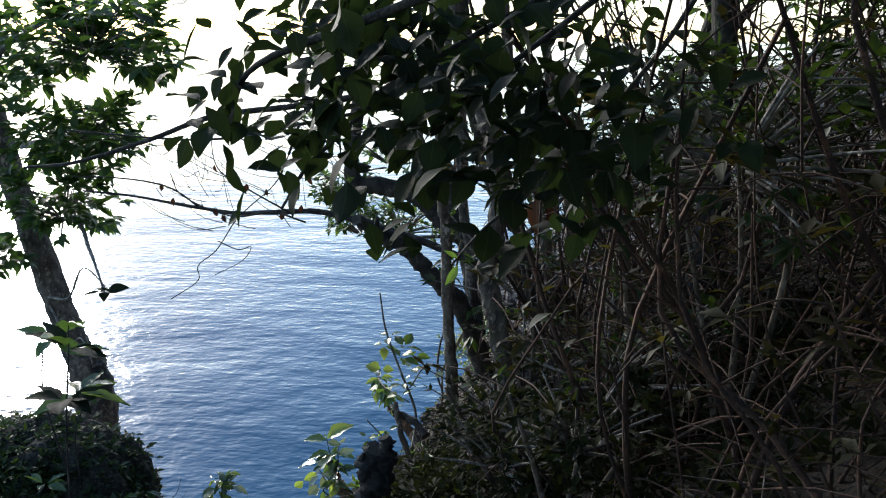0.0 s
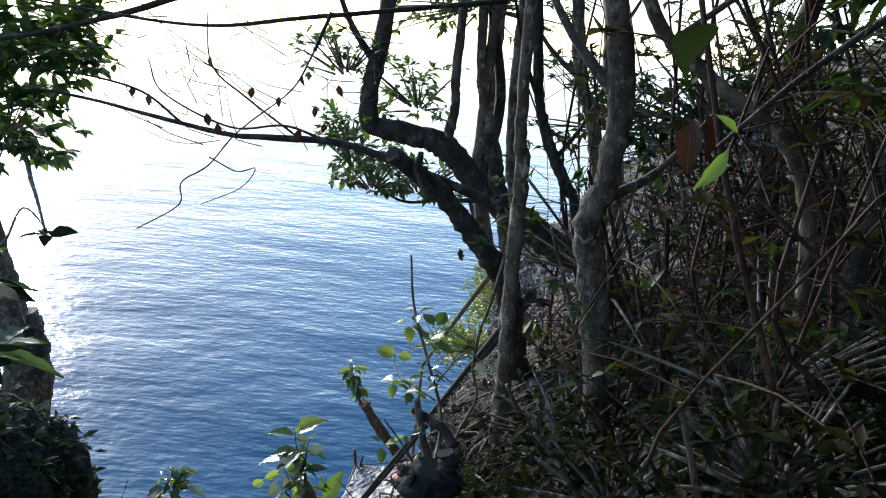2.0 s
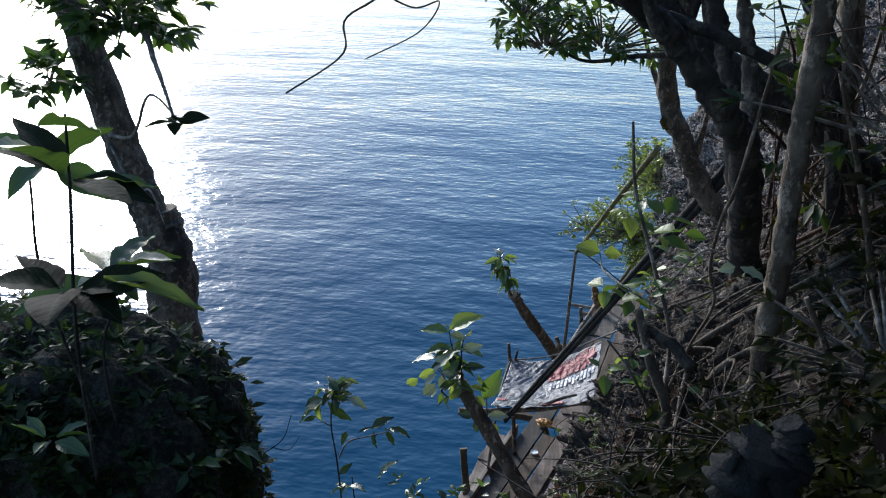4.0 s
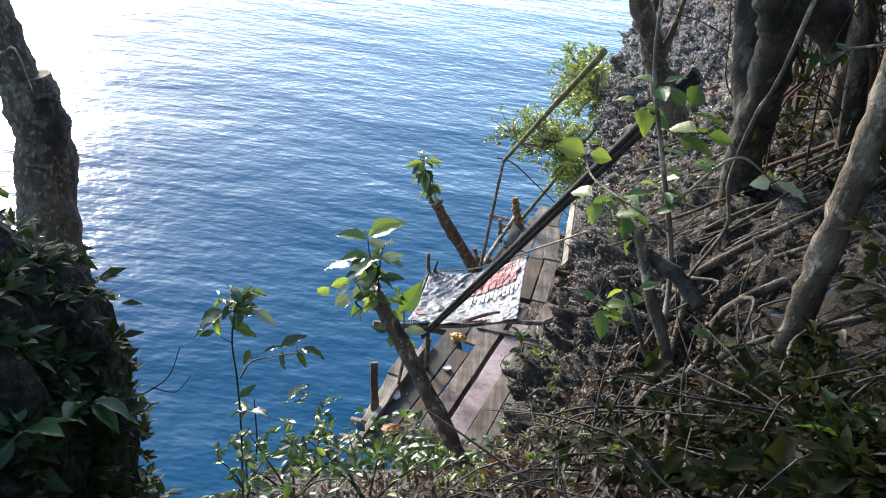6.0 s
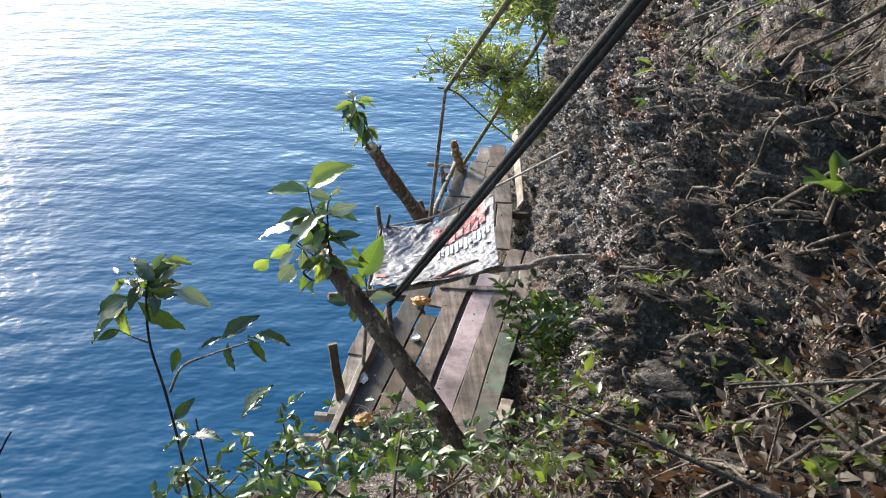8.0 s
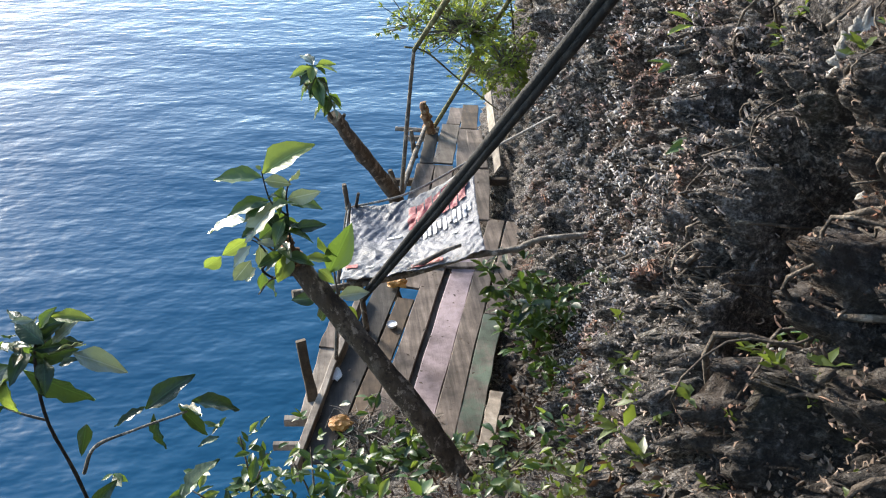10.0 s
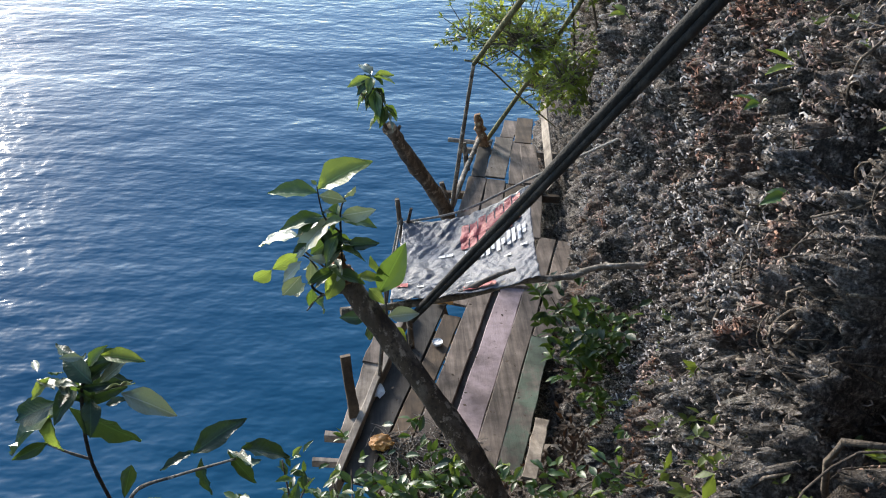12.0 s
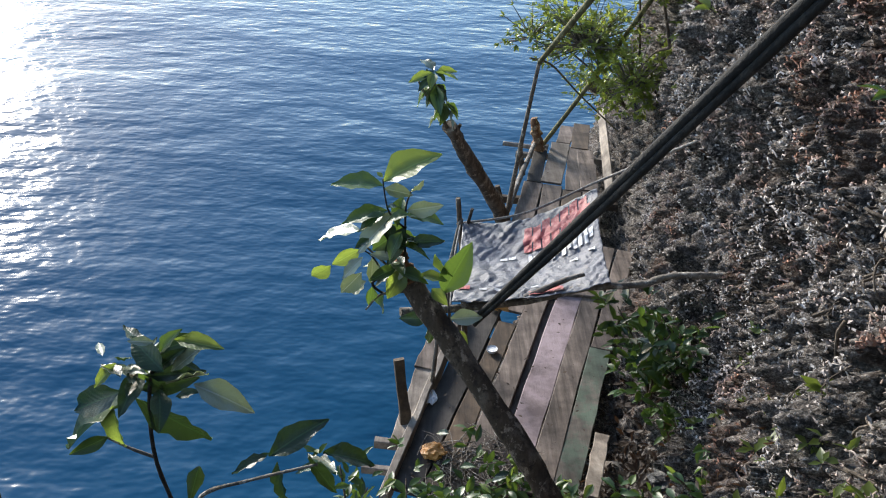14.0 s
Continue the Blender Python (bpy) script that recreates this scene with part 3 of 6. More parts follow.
def normal_at(y, u):
    a, b, c = surface(y, u), surface(y + 0.03, u), surface(y, u + 0.004)
    n = (c - a).cross(b - a)
    n.normalize()
    return a, (-n if n.z < 0 and abs(n.z) > 0.2 else n)


litter = Soup(11)
for i in range(21000):
    y = litter.r.uniform(0.5, 8.8) if i % 3 else litter.r.uniform(3, 7)
    u = litter.r.uniform(0.3, 0.97) if y < 5.1 else litter.r.choice((litter.r.uniform(0.72, 0.97), litter.r.uniform(0.72, 0.97), litter.r.uniform(0.2, 0.42)))
    p, n = normal_at(y, u)
    d = (litter.way(-0.3, 0.5) + n * 0.15).normalized()
    q = litter.r.choice((0.025, 0.035, 0.045, 0.06, 0.08)) * litter.r.uniform(0.8, 1.2) * (0.62 if y > 4.6 else 1.0)
    litter.leaf(p + n * litter.r.uniform(0.0, 0.02), d, n, q, q * 0.45, 1, litter.r.uniform(-0.5, 0.6), litter.r.uniform(0, 0.8))
for i in range(5200):
    y = litter.r.uniform(7.0, 10.6) if i < 2200 else litter.r.uniform(4.8, 7.2)
    p, n = normal_at(y, litter.r.uniform(0.24 if i < 2200 else 0.16, 0.45))
    q = litter.r.uniform(0.03, 0.08)
    litter.leaf(p + n * 0.01, (litter.way(-0.3, 0.4) + n * 0.1).normalized(), n, q, q * 0.45, 1, litter.r.uniform(-0.5, 0.5), 0.4)
tagged(litter.make("leaf_litter", LITTER), "brown and grey dead leaves strewn over the slope", "leaf litter", kind="stuff")

cover = Soup(14)
for i in range(4200):
    p, n = normal_at(cover.r.uniform(4.4, 5.6), cover.r.uniform(0.4, 0.66))
    q = cover.r.uniform(0.015, 0.045)
    cover.leaf(p + n * cover.r.uniform(0.0, 0.02), (cover.way(-0.4, 0.5) + n * 0.2).normalized(), n, q, q * 0.5, 1, cover.r.uniform(-0.5, 0.6), cover.r.uniform(0, 0.8))
tagged(cover.make("leaf_crumbs", LITTER), "small crumbled dead leaves over the rocky ledge", "leaf litter", kind="stuff")

twigs = Soup(12)
for i in range(2300):
    y = twigs.r.uniform(1.5, 6.3) if i % 9 else twigs.r.uniform(6.3, 8.5)
    u = twigs.r.uniform(0.38, 0.95) if y < 5.1 else twigs.r.uniform(0.78, 0.95)
    p, n = normal_at(y, u)
    d = twigs.way(-0.5, 0.5)
    d = (d - n * d.dot(n)).normalized()
    l = twigs.r.uniform(0.12, 0.55)
    a = p + n * 0.015
    twigs.stick([a, a + d * l * 0.5 + n * twigs.r.uniform(0.0, 0.06) + twigs.way() * 0.03, a + d * l + n * twigs.r.uniform(-0.02, 0.05)], twigs.r.uniform(0.003, 0.007), 0.002, 4, 5)
tagged(twigs.make("fallen_twigs", BARK_TWIG), "thin grey dry twigs lying over the slope", "twigs", kind="stuff")

crust = Soup(13)
for i in range(140000):
    y = 5.3 + 8.7 * crust.r.random() ** 1.3
    u = crust.r.uniform(0.42, 0.86) if y > 6 else crust.r.uniform(0.4, 0.76)
    p, n = normal_at(y, u)
    if noise.noise(p * 1.9 + Vector((3, 0, 0))) + 0.5 * noise.noise(p * 5.0) < -0.28 and crust.r.random() < 0.75:
        continue
    if y < 6.8 and crust.r.random() < 0.55:
        continue
    if abs(noise.noise(p * 6.5)) < 0.13 and crust.r.random() < 0.85:
        continue
    d = (crust.way(-1, 1) + n * 0.5).normalized()
    q = crust.r.uniform(0.01, 0.03) * (0.6 if y < 7 else 0.85 if y < 9 else 1.1)
    if i % 4 == 0:
        w = crust.way(-1, 1) * q
        crust.stick([p - n * 0.004, p + n * q * 0.7 + w * 0.4, p + n * q * 0.5 + w * 1.2, p + w * 1.6 - n * 0.004], q * 0.24, q * 0.14, 3, 3)
    elif i % 5 == 0:
        crust.leaf(p + n * crust.r.uniform(0.0, 0.012), d, n, q, q * 0.65, 1, crust.r.uniform(-0.9, 0.9), crust.r.uniform(0, 1.0))
    else:
        crust.nub(p + n * 0.004, (n + crust.way(-1, 1) * 0.8), q * 0.55)
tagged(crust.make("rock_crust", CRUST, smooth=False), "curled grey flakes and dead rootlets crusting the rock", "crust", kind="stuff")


# ---- platform ----
def deck_z(y):
    return -6.35 - 0.03 * (y - 10.6)


def on_deck(x, y, h=0.0):
    return (x, y, deck_z(y) + h)


deck = thing("platform", (0, 13.5, -6.6), "weathered wooden plank platform hung along the cliff", "platform")
SLOPE = 0.31
near_boards = [
    (-0.97, 0.27, WOOD_DARK, 9.95, 13.6, ""),
    (-0.71, 0.2, WOOD_BROWN, 10.0, 12.3, ""),
    (-0.69, 0.2, WOOD_GREY, 12.5, 14.0, ""),
    (-0.48, 0.22, WOOD_GREY, 10.0, 13.9, ""),
    (-0.155, 0.27, WOOD_PINK, 10.02, 13.3, "faded pink painted plank"),
    (0.1, 0.22, WOOD_GREY, 9.95, 13.95, ""),
    (0.33, 0.22, WOOD_GREEN, 10.08, 11.9, "worn green painted plank"),
    (0.34, 0.21, WOOD_GREY, 11.92, 13.9, ""),
]
for i, (x, w, m, y0, y1, text) in enumerate(near_boards):
    board("plank", on_deck(x + SLOPE * (y0 - 10.9), y0, 0.004 * (i % 3)), on_deck(x + SLOPE * (y1 - 10.9), y1, 0.004 * (i % 2)), w * 0.985, w * 0.97, 0.03, m, deck, text, seed=i)
far_boards = [
    (-0.05, 14.0, 0.31, 15.68, 0.27, WOOD_GREY),
    (0.26, 13.95, 0.57, 15.6, 0.27, WOOD_GREY),
    (0.56, 14.02, 0.82, 15.42, 0.26, WOOD_BROWN),
    (0.84, 13.98, 1.08, 15.42, 0.24, WOOD_GREY),
    (0.31, 15.7, 0.56, 17.0, 0.2, WOOD_DARK),
    (0.55, 15.65, 0.86, 17.08, 0.29, WOOD_PALE),
    (0.82, 15.48, 1.06, 16.95, 0.2, WOOD_GREY),
    (1.07, 15.5, 1.19, 16.85, 0.25, WOOD_GREY),
    (1.12, 16.9, 1.3, 17.9, 0.27, WOOD_BROWN),
    (0.9, 17.1, 1.04, 17.75, 0.22, WOOD_GREY),
]
for i, (x0, y0, x1, y1, w, m) in enumerate(far_boards):
    board("plank", on_deck(x0, y0, 0.012 + 0.005 * (i % 3)), on_deck(x1, y1, 0.014 + 0.005 * (i % 2)), w, w * 0.97, 0.03, m, deck, seed=20 + i)
# Added dark boards below, so the gaps look shaded instead of showing sea.
board("under_plank", on_deck(-0.36 + SLOPE * -0.9, 10.0, -0.035), on_deck(-0.36 + SLOPE * 2.9, 13.8, -0.035), 0.3, 0.3, 0.025, WOOD_DARK, deck, seed=38)
board("under_plank", on_deck(-0.83 + SLOPE * -0.9, 10.0, -0.035), on_deck(-0.83 + SLOPE * 1.2, 12.1, -0.035), 0.16, 0.16, 0.025, WOOD_DARK, deck, seed=39)
board("under_plank", on_deck(0.35, 14.0, -0.03), on_deck(0.65, 15.6, -0.03), 0.7, 0.7, 0.025, WOOD_DARK, deck, seed=37)
board("kerb_beam", on_deck(-1.42, 9.85, 0.09), on_deck(-0.76, 12.35, 0.1), 0.065, 0.06, 0.2, WOOD_PALE, deck, "pale squared beam along the open edge", seed=41)
board("edge_plank", on_deck(-1.31, 10.45, 0.03), on_deck(-1.1, 11.5, 0.03), 0.19, 0.2, 0.03, WOOD_PALE, deck, seed=42)
board("edge_plank", on_deck(-1.13, 11.45, 0.05), on_deck(-0.95, 12.1, 0.05), 0.2, 0.2, 0.03, WOOD_GREY, deck, seed=43)
board("joist", on_deck(-1.52, 10.55, -0.03), on_deck(0.6, 10.35, -0.03), 0.07, 0.07, 0.08, WOOD_PALE, deck, seed=44)
board("joist", on_deck(-1.6, 10.25, -0.04), on_deck(0.6, 10.05, -0.04), 0.06, 0.06, 0.07, WOOD_PALE, deck, seed=45)
board("joist", on_deck(-0.9, 12.9, -0.035), on_deck(0.95, 12.7, -0.035), 0.08, 0.08, 0.1, WOOD_BROWN, deck, seed=46)
board("joist", on_deck(-0.25, 15.3, -0.03), on_deck(1.4, 15.2, -0.03), 0.08, 0.08, 0.1, WOOD_BROWN, deck, seed=47)
board("joist", on_deck(0.12, 16.75, -0.02), on_deck(1.6, 16.6, -0.02), 0.07, 0.07, 0.08, WOOD_PALE, deck, seed=48)
board("cross_board", on_deck(-0.1, 12.95, 0.035), on_deck(0.85, 12.85, 0.04), 0.09, 0.1, 0.03, WOOD_GREY, deck, seed=49)
board("side_board", on_deck(1.27, 15.2, 0.12), on_deck(1.58, 18.0, 0.24), 0.16, 0.17, 0.025, WOOD_PALE, deck, "pale board leaning on the cliff", up=Vector((-0.85, 0, 0.5)), seed=50)
board("near_post", (-1.24, 10.64, -6.5), (-1.34, 10.83, -5.74), 0.1, 0.08, 0.05, WOOD_BROWN, deck, "split brown post", up=Vector((0.3, -1, 0)), seed=51)
limb("edge_pole", [on_deck(-0.2, 14.4, 0.06), on_deck(0.1, 15.6, 0.1), on_deck(0.42, 16.8, 0.12)], 0.04, 0.035, BARK_GREY, deck, "bark-covered edge pole")
limb("far_post", [on_deck(0.5, 16.75, -0.1), on_deck(0.44, 16.8, 0.22), on_deck(0.37, 16.85, 0.5)], 0.1, 0.05, BARK_ORANGE, deck, "broken orange-brown post", rough=0.3)
limb("peg", [on_deck(0.18, 16.0, -0.05), on_deck(0.12, 16.1, 0.36)], 0.045, 0.03, BARK_BROWN, deck)
limb("peg", [on_deck(-0.16, 14.75, -0.05), on_deck(-0.28, 14.8, 0.36)], 0.05, 0.035, BARK_BROWN, deck)
for x, y, z1 in ((-1.25, 10.45, -6.5), (-0.4, 13.0, -6.6), (0.1, 15.3, -6.7)):
    limb("stilt", [(x, y, z1), (x + 0.5, y + 0.1, z1 - 1.6), (x + 1.1, y + 0.2, z1 - 2.7)], 0.05, 0.05, BARK_BROWN, deck)
limb("stub", [on_deck(-0.05, 16.95, 0.02), on_deck(0.4, 16.85, 0.02)], 0.035, 0.035, WOOD_PALE, deck)

plank = thing("loose_plank", (0.7, 9.85, -6.2), "pale weathered plank lying at the platform's end", "plank")
board("board", (0.16, 9.65, -5.96), (0.44, 10.6, -6.27), 0.12, 0.13, 0.025, WOOD_PALE, plank, seed=61)


# ---- tarpaulin ----
def tarp_at(u, v):
    """u from the sea side to the cliff, v from the front pole (0) to the back rope (1)."""
    fl, fr, bl, br = Vector((-0.95, 10.25, -4.62)), Vector((0.2, 10.45, -4.52)), Vector((-0.84, 11.69, -4.85)), Vector((0.31, 11.8, -4.5))
    p = fl.lerp(fr, u).lerp(bl.lerp(br, u), v)
    p.z -= 0.16 * math.sin(math.pi * u) * (0.35 + v * 0.5) + 0.1 * math.sin(math.pi * v)
    p.z += 0.012 * noise.noise(Vector((u * 5, v * 4, 1))) + 0.008 * abs(noise.noise(Vector((u * 11 - v * 5, v * 8, 9)))) + 0.004 * noise.noise(Vector((u * 22 + v * 9, v * 14, 4))) + 0.03 * abs(noise.noise(Vector((u * 7 + v * 6, v * 5 - u * 3, 2)))) + 0.024 * abs(noise.noise(Vector((u * 13 - v * 9, v * 9, 6)))) + 0.012 * abs(noise.noise(Vector((u * 24 + v * 7, v * 20, 3))))
    return p


def patch(name, u0, u1, v0, v1, nu, nv, material, parent, lift, slant=0.0, label=""):
    vs, fs = [], []
    for j in range(nv + 1):
        for i in range(nu + 1):
            v = v0 + (v1 - v0) * j / nv
            u = u0 + (u1 - u0) * i / nu
            q = tarp_at(u, v + slant * (u - 0.5))
            vs.append((q.x - parent.location.x, q.y - parent.location.y, q.z + lift - parent.location.z))
    for j in range(nv):
        for i in range(nu):
            a = j * (nu + 1) + i
            fs.append((a, a + 1, a + nu + 2, a + nu + 1))
    me = bpy.data.meshes.new(name)
    me.from_pydata(vs, [], fs)
    me.materials.append(material)
    me.shade_smooth()
    ob = new(name, me)
    ob.parent = parent
    if label:
        ob["label"] = label
    return ob


tarp = thing("tarpaulin", (-0.3, 11.0, -4.7), "crumpled grey printed tarpaulin stretched between pole and rope", "tarpaulin")
sheet_ob = patch("sheet", 0, 1, -0.1, 1, 90, 90, TARP, tarp, 0)
mod = sheet_ob.modifiers.new("thickness", "SOLIDIFY")
mod.thickness = 0.004
mod.offset = -1
for i in range(7):
    u0 = 0.47 + i * 0.066
    h = 0.012 * (i % 3)
    patch("red_print", u0, u0 + 0.056, 0.61 - h, 0.85 + h, 8, 22, PRINT_RED, tarp, 0.013, 0.28)
patch("red_print", 0.46, 0.94, 0.7, 0.76, 50, 6, PRINT_RED, tarp, 0.016, 0.28)
for i in range(6):
    u0 = 0.5 + i * 0.078
    patch("white_print", u0, u0 + 0.026, 0.39, 0.56, 4, 16, PRINT_WHITE, tarp, 0.013, 0.26)
    patch("white_print", u0 + 0.036, u0 + 0.062, (0.42, 0.4, 0.44)[i % 3], (0.52, 0.56, 0.54)[i % 3], 4, 12, PRINT_WHITE, tarp, 0.013, 0.26)
for u0, v0 in ((0.3, 0.55), (0.36, 0.56), (0.78, 0.3), (0.9, 0.33), (0.16, 0.12), (0.26, 0.08), (0.5, 0.06)):
    patch("white_print", u0, u0 + 0.05, v0, v0 + 0.035, 3, 2, PRINT_WHITE, tarp, 0.011, 0.1)
patch("red_print", 0.48, 0.7, -0.07, -0.01, 8, 2, PRINT_RED, tarp, 0.011, 0.0)
patch("red_print", 0.02, 0.1, 0.1, 0.16, 4, 2, PRINT_RED, tarp, 0.011, 0.0)

rope = thing("rope", (-0.84, 11.69, -4.83), "grey twisted rope tied from post to cliff", "rope")
limb("cord", [(-0.9, 11.69, -4.86), (-0.3, 11.7, -4.72), (0.33, 11.8, -4.42), (0.98, 11.2, -3.68)], 0.012, 0.012, ROPE, rope, segs=6, steps=24)
limb("hanging_cord", [(-0.86, 11.69, -4.84), (-0.92, 11.2, -4.95), (-0.95, 10.6, -5.1)], 0.01, 0.01, ROPE, rope, segs=6)
post = thing("tarp_post", (-0.86, 11.69, -6.4), "thin forked stick holding the tarpaulin's corner", "post")
limb("stick", [(-0.72, 11.75, -6.45), (-0.82, 11.7, -5.3), (-0.9, 11.69, -4.6)], 0.03, 0.022, BARK_BROWN, post)
limb("fork", [(-0.84, 11.7, -5.1), (-0.8, 11.68, -4.85), (-0.77, 11.66, -4.68)], 0.018, 0.014, BARK_BROWN, post)
limb("brace", [(-0.86, 11.69, -4.8), (-0.98, 11.4, -5.4), (-1.05, 11.2, -6.3)], 0.02, 0.02, BARK_GREY, post)
pole = thing("branch_pole", (-1.0, 10.15, -4.55), "crooked brown branch carrying the tarpaulin", "branch")
limb("branch", [(-1.32, 10.05, -4.62), (-0.9, 10.18, -4.66), (-0.4, 10.28, -4.64), (0.05, 10.38, -4.57), (0.45, 10.42, -4.55), (0.65, 10.4, -4.45), (1.15, 10.36, -4.4)], 0.03, 0.024, BARK_GREY, pole, steps=30, rough=0.15)
limb("side_branch", [(-0.45, 10.27, -4.62), (-0.15, 10.35, -4.5), (0.0, 10.4, -4.47)], 0.022, 0.016, BARK_GREY, pole)
rail = thing("dark_pole", (0, 9.5, -3), "thick black weathered pole slanting from cliff to stump", "pole")
limb("shaft", [(-0.8, 10.14, -4.74), (-0.1, 9.62, -3.35), (0.98, 8.86, -1.2)], 0.022, 0.042, POLE_DARK, rail, segs=12, steps=30)
limb("split_half", [(-0.79, 10.12, -4.76), (-0.09, 9.59, -3.385), (1.0, 8.82, -1.24)], 0.018, 0.03, POLE_DARK, rail, segs=10, steps=30)
hand_rail = thing("bamboo_rail", (0, 13.4, -4), "thin olive bamboo rail bent down from the cliff", "rail")
limb("upper_cane", [(-0.1, 13.44, -3.97), (0.24, 12.9, -3.15), (0.75, 12.1, -1.95)], 0.024, 0.04, BAMBOO, hand_rail)
limb("lower_cane", [(-0.1, 13.44, -3.95), (-0.12, 14.0, -5.06), (-0.14, 14.6, -6.4)], 0.02, 0.03, BARK_GREY, hand_rail)
limb("knot_twig", [(-0.2, 13.44, -3.93), (0.05, 13.6, -4.05), (0.5, 14.2, -4.6), (1.1, 14.6, -5.2)], 0.012, 0.008, BAMBOO, hand_rail, segs=6)
prop = thing("green_prop", (0.6, 16.9, -6.4), "green bamboo prop leaning on the far cliff", "pole")
limb("cane", [(0.57, 16.95, -6.5), (0.97, 16.2, -5.25), (1.4, 15.2, -3.7)], 0.035, 0.03, BAMBOO, prop)


# ---- litter on the platform ----
def crumpled(name, at, size, material, label, category, seed):
    bm_ = bmesh.new()
    bmesh.ops.create_icosphere(bm_, subdivisions=3, radius=1)
    for v in bm_.verts:
        k = 1 + 0.45 * noise.noise(v.co * 2.3 + Vector((seed, 0, 0))) + 0.25 * noise.noise(v.co * 6 + Vector((0, seed, 0)))
        v.co = Vector((v.co.x * size[0] * k, v.co.y * size[1] * k, max(v.co.z, -0.35) * size[2] * k))
    ob = part(name, bm_, material)
    ob.location = at
    return tagged(ob, label, category)


crumpled("plastic_bag", on_deck(-1.02, 10.35, 0.05), (0.1, 0.09, 0.05), PLASTIC_ORANGE, "crumpled orange plastic bag on the planks", "bag", 1)
crumpled("plastic_bag", on_deck(-0.36, 12.55, 0.05), (0.11, 0.08, 0.05), PLASTIC_ORANGE, "torn orange plastic bag under the tarpaulin", "bag", 4)
crumpled("paper_scrap", on_deck(-1.05, 11.05, 0.03), (0.05, 0.08, 0.015), PLASTIC_WHITE, "torn white scrap on a dark plank", "scrap", 7)
crumpled("black_bag", (0.85, 9.95, -6.08), (0.16, 0.12, 0.06), PLASTIC_BLACK, "flattened black plastic bag among leaves", "bag", 9)
bm = bmesh.new()
bmesh.ops.create_cone(bm, cap_ends=True, segments=20, radius1=0.05, radius2=0.055, depth=0.03)
bmesh.ops.inset_region(bm, faces=[f for f in bm.faces if f.normal.z > 0.9], thickness=0.008, depth=-0.01)
lid = part("white_saucer", bm, PLASTIC_WHITE)
lid.location = on_deck(-0.46, 11.8, 0.03)
tagged(lid, "round white plastic saucer on the planks", "saucer")
roots = Soup(31)
for i in range(160):
    a = Vector(on_deck(roots.r.uniform(-1.0, -0.3), roots.r.uniform(9.9, 10.5), 0.03))
    roots.stick([a, a + roots.way(-0.1, 0.35) * 0.12, a + roots.way(-0.15, 0.15) * 0.25], 0.006, 0.003, 4, 4)
tagged(roots.make("dry_twig_heap", BARK_GREY), "heap of dry grey twigs on the platform's end", "twigs", kind="stuff")


debris = Soup(35)
for i in range(260):
    y = 10.0 + 7.0 * debris.r.random() ** 1.6
    x = debris.r.uniform(-1.1, 0.5) + (0.31 if y < 13.5 else 0.29) * (y - 10.9)
    if x > 1.45:
        continue
    q = debris.r.uniform(0.012, 0.05)
    a = Vector(on_deck(x, y, 0.04))
    if i % 12:
        debris.leaf(a, debris.way(-0.1, 0.2), Vector((0, 0, 1)), q, q * 0.6, 1, debris.r.uniform(-0.3, 0.3), debris.r.uniform(0, 0.6))
    else:
        debris.nub(a - Vector((0, 0, 0.008)), Vector((0, 0, 1)), q * 0.2)
tagged(debris.make("platform_debris", LITTER), "dry leaf scraps and dirt on the planks", "debris", kind="stuff")


foot = Soup(36)
for i in range(900):
    y = foot.r.uniform(9.7, 12.6)
    x = 0.5 + 0.28 * (y - 10.9) + foot.r.uniform(0.0, 0.55)
    p = ground_at(y, x)
    q = foot.r.uniform(0.05, 0.11)
    foot.leaf(p + Vector((0, 0, foot.r.uniform(0.0, 0.05))), foot.way(-0.3, 0.4), Vector((0, 0, 1)), q, q * 0.5, 1, foot.r.uniform(-0.5, 0.5), foot.r.uniform(0, 0.8))
tagged(foot.make("fallen_leaves", LITTER), "grey-brown fallen leaves heaped beside the planks", "leaf litter", kind="stuff")


# ---- plants by the platform ----
stump_tree = thing("cut_tree", (-0.15, 9.35, -5.8), "leaning cut tree trunk sprouting large green leaves", "tree")
limb("trunk", [(0.1, 9.15, -6.2), (-0.05, 9.25, -5.95), (-0.4, 9.48, -5.4), (-0.9, 9.8, -4.78), (-1.31, 10.02, -4.25)], 0.088, 0.08, BARK_BROWN, stump_tree, segs=14, steps=26, rough=0.12)
limb("shoot", [(-1.3, 10.0, -4.2), (-1.3, 10.0, -3.99), (-1.3, 10.0, -3.75), (-1.27, 10.0, -3.63)], 0.011, 0.005, BARK_DARK, stump_tree, segs=6)
limb("shoot", [(-1.31, 10.0, -3.9), (-1.4, 10.0, -3.8), (-1.43, 10.0, -3.7), (-1.45, 10.0, -3.55)], 0.008, 0.004, BARK_DARK, stump_tree, segs=6)
limb("shoot", [(-1.33, 10.0, -4.28), (-1.5, 9.98, -4.1), (-1.56, 9.96, -4.02)], 0.01, 0.006, BARK_GREY, stump_tree, segs=6)
limb("shoot", [(-1.2, 10.0, -4.4), (-1.44, 9.95, -4.4), (-1.55, 9.9, -4.5)], 0.012, 0.006, BARK_GREY, stump_tree, segs=6)
limb("shoot", [(-0.95, 9.85, -4.75), (-0.98, 9.9, -4.55), (-1.0, 9.95, -4.35)], 0.012, 0.006, BARK_GREY, stump_tree, segs=6)
SORTS = {"y": BIG_PALE, "g": BIG, "d": BIG_SAP, "w": BIG_PALE_SHEEN}
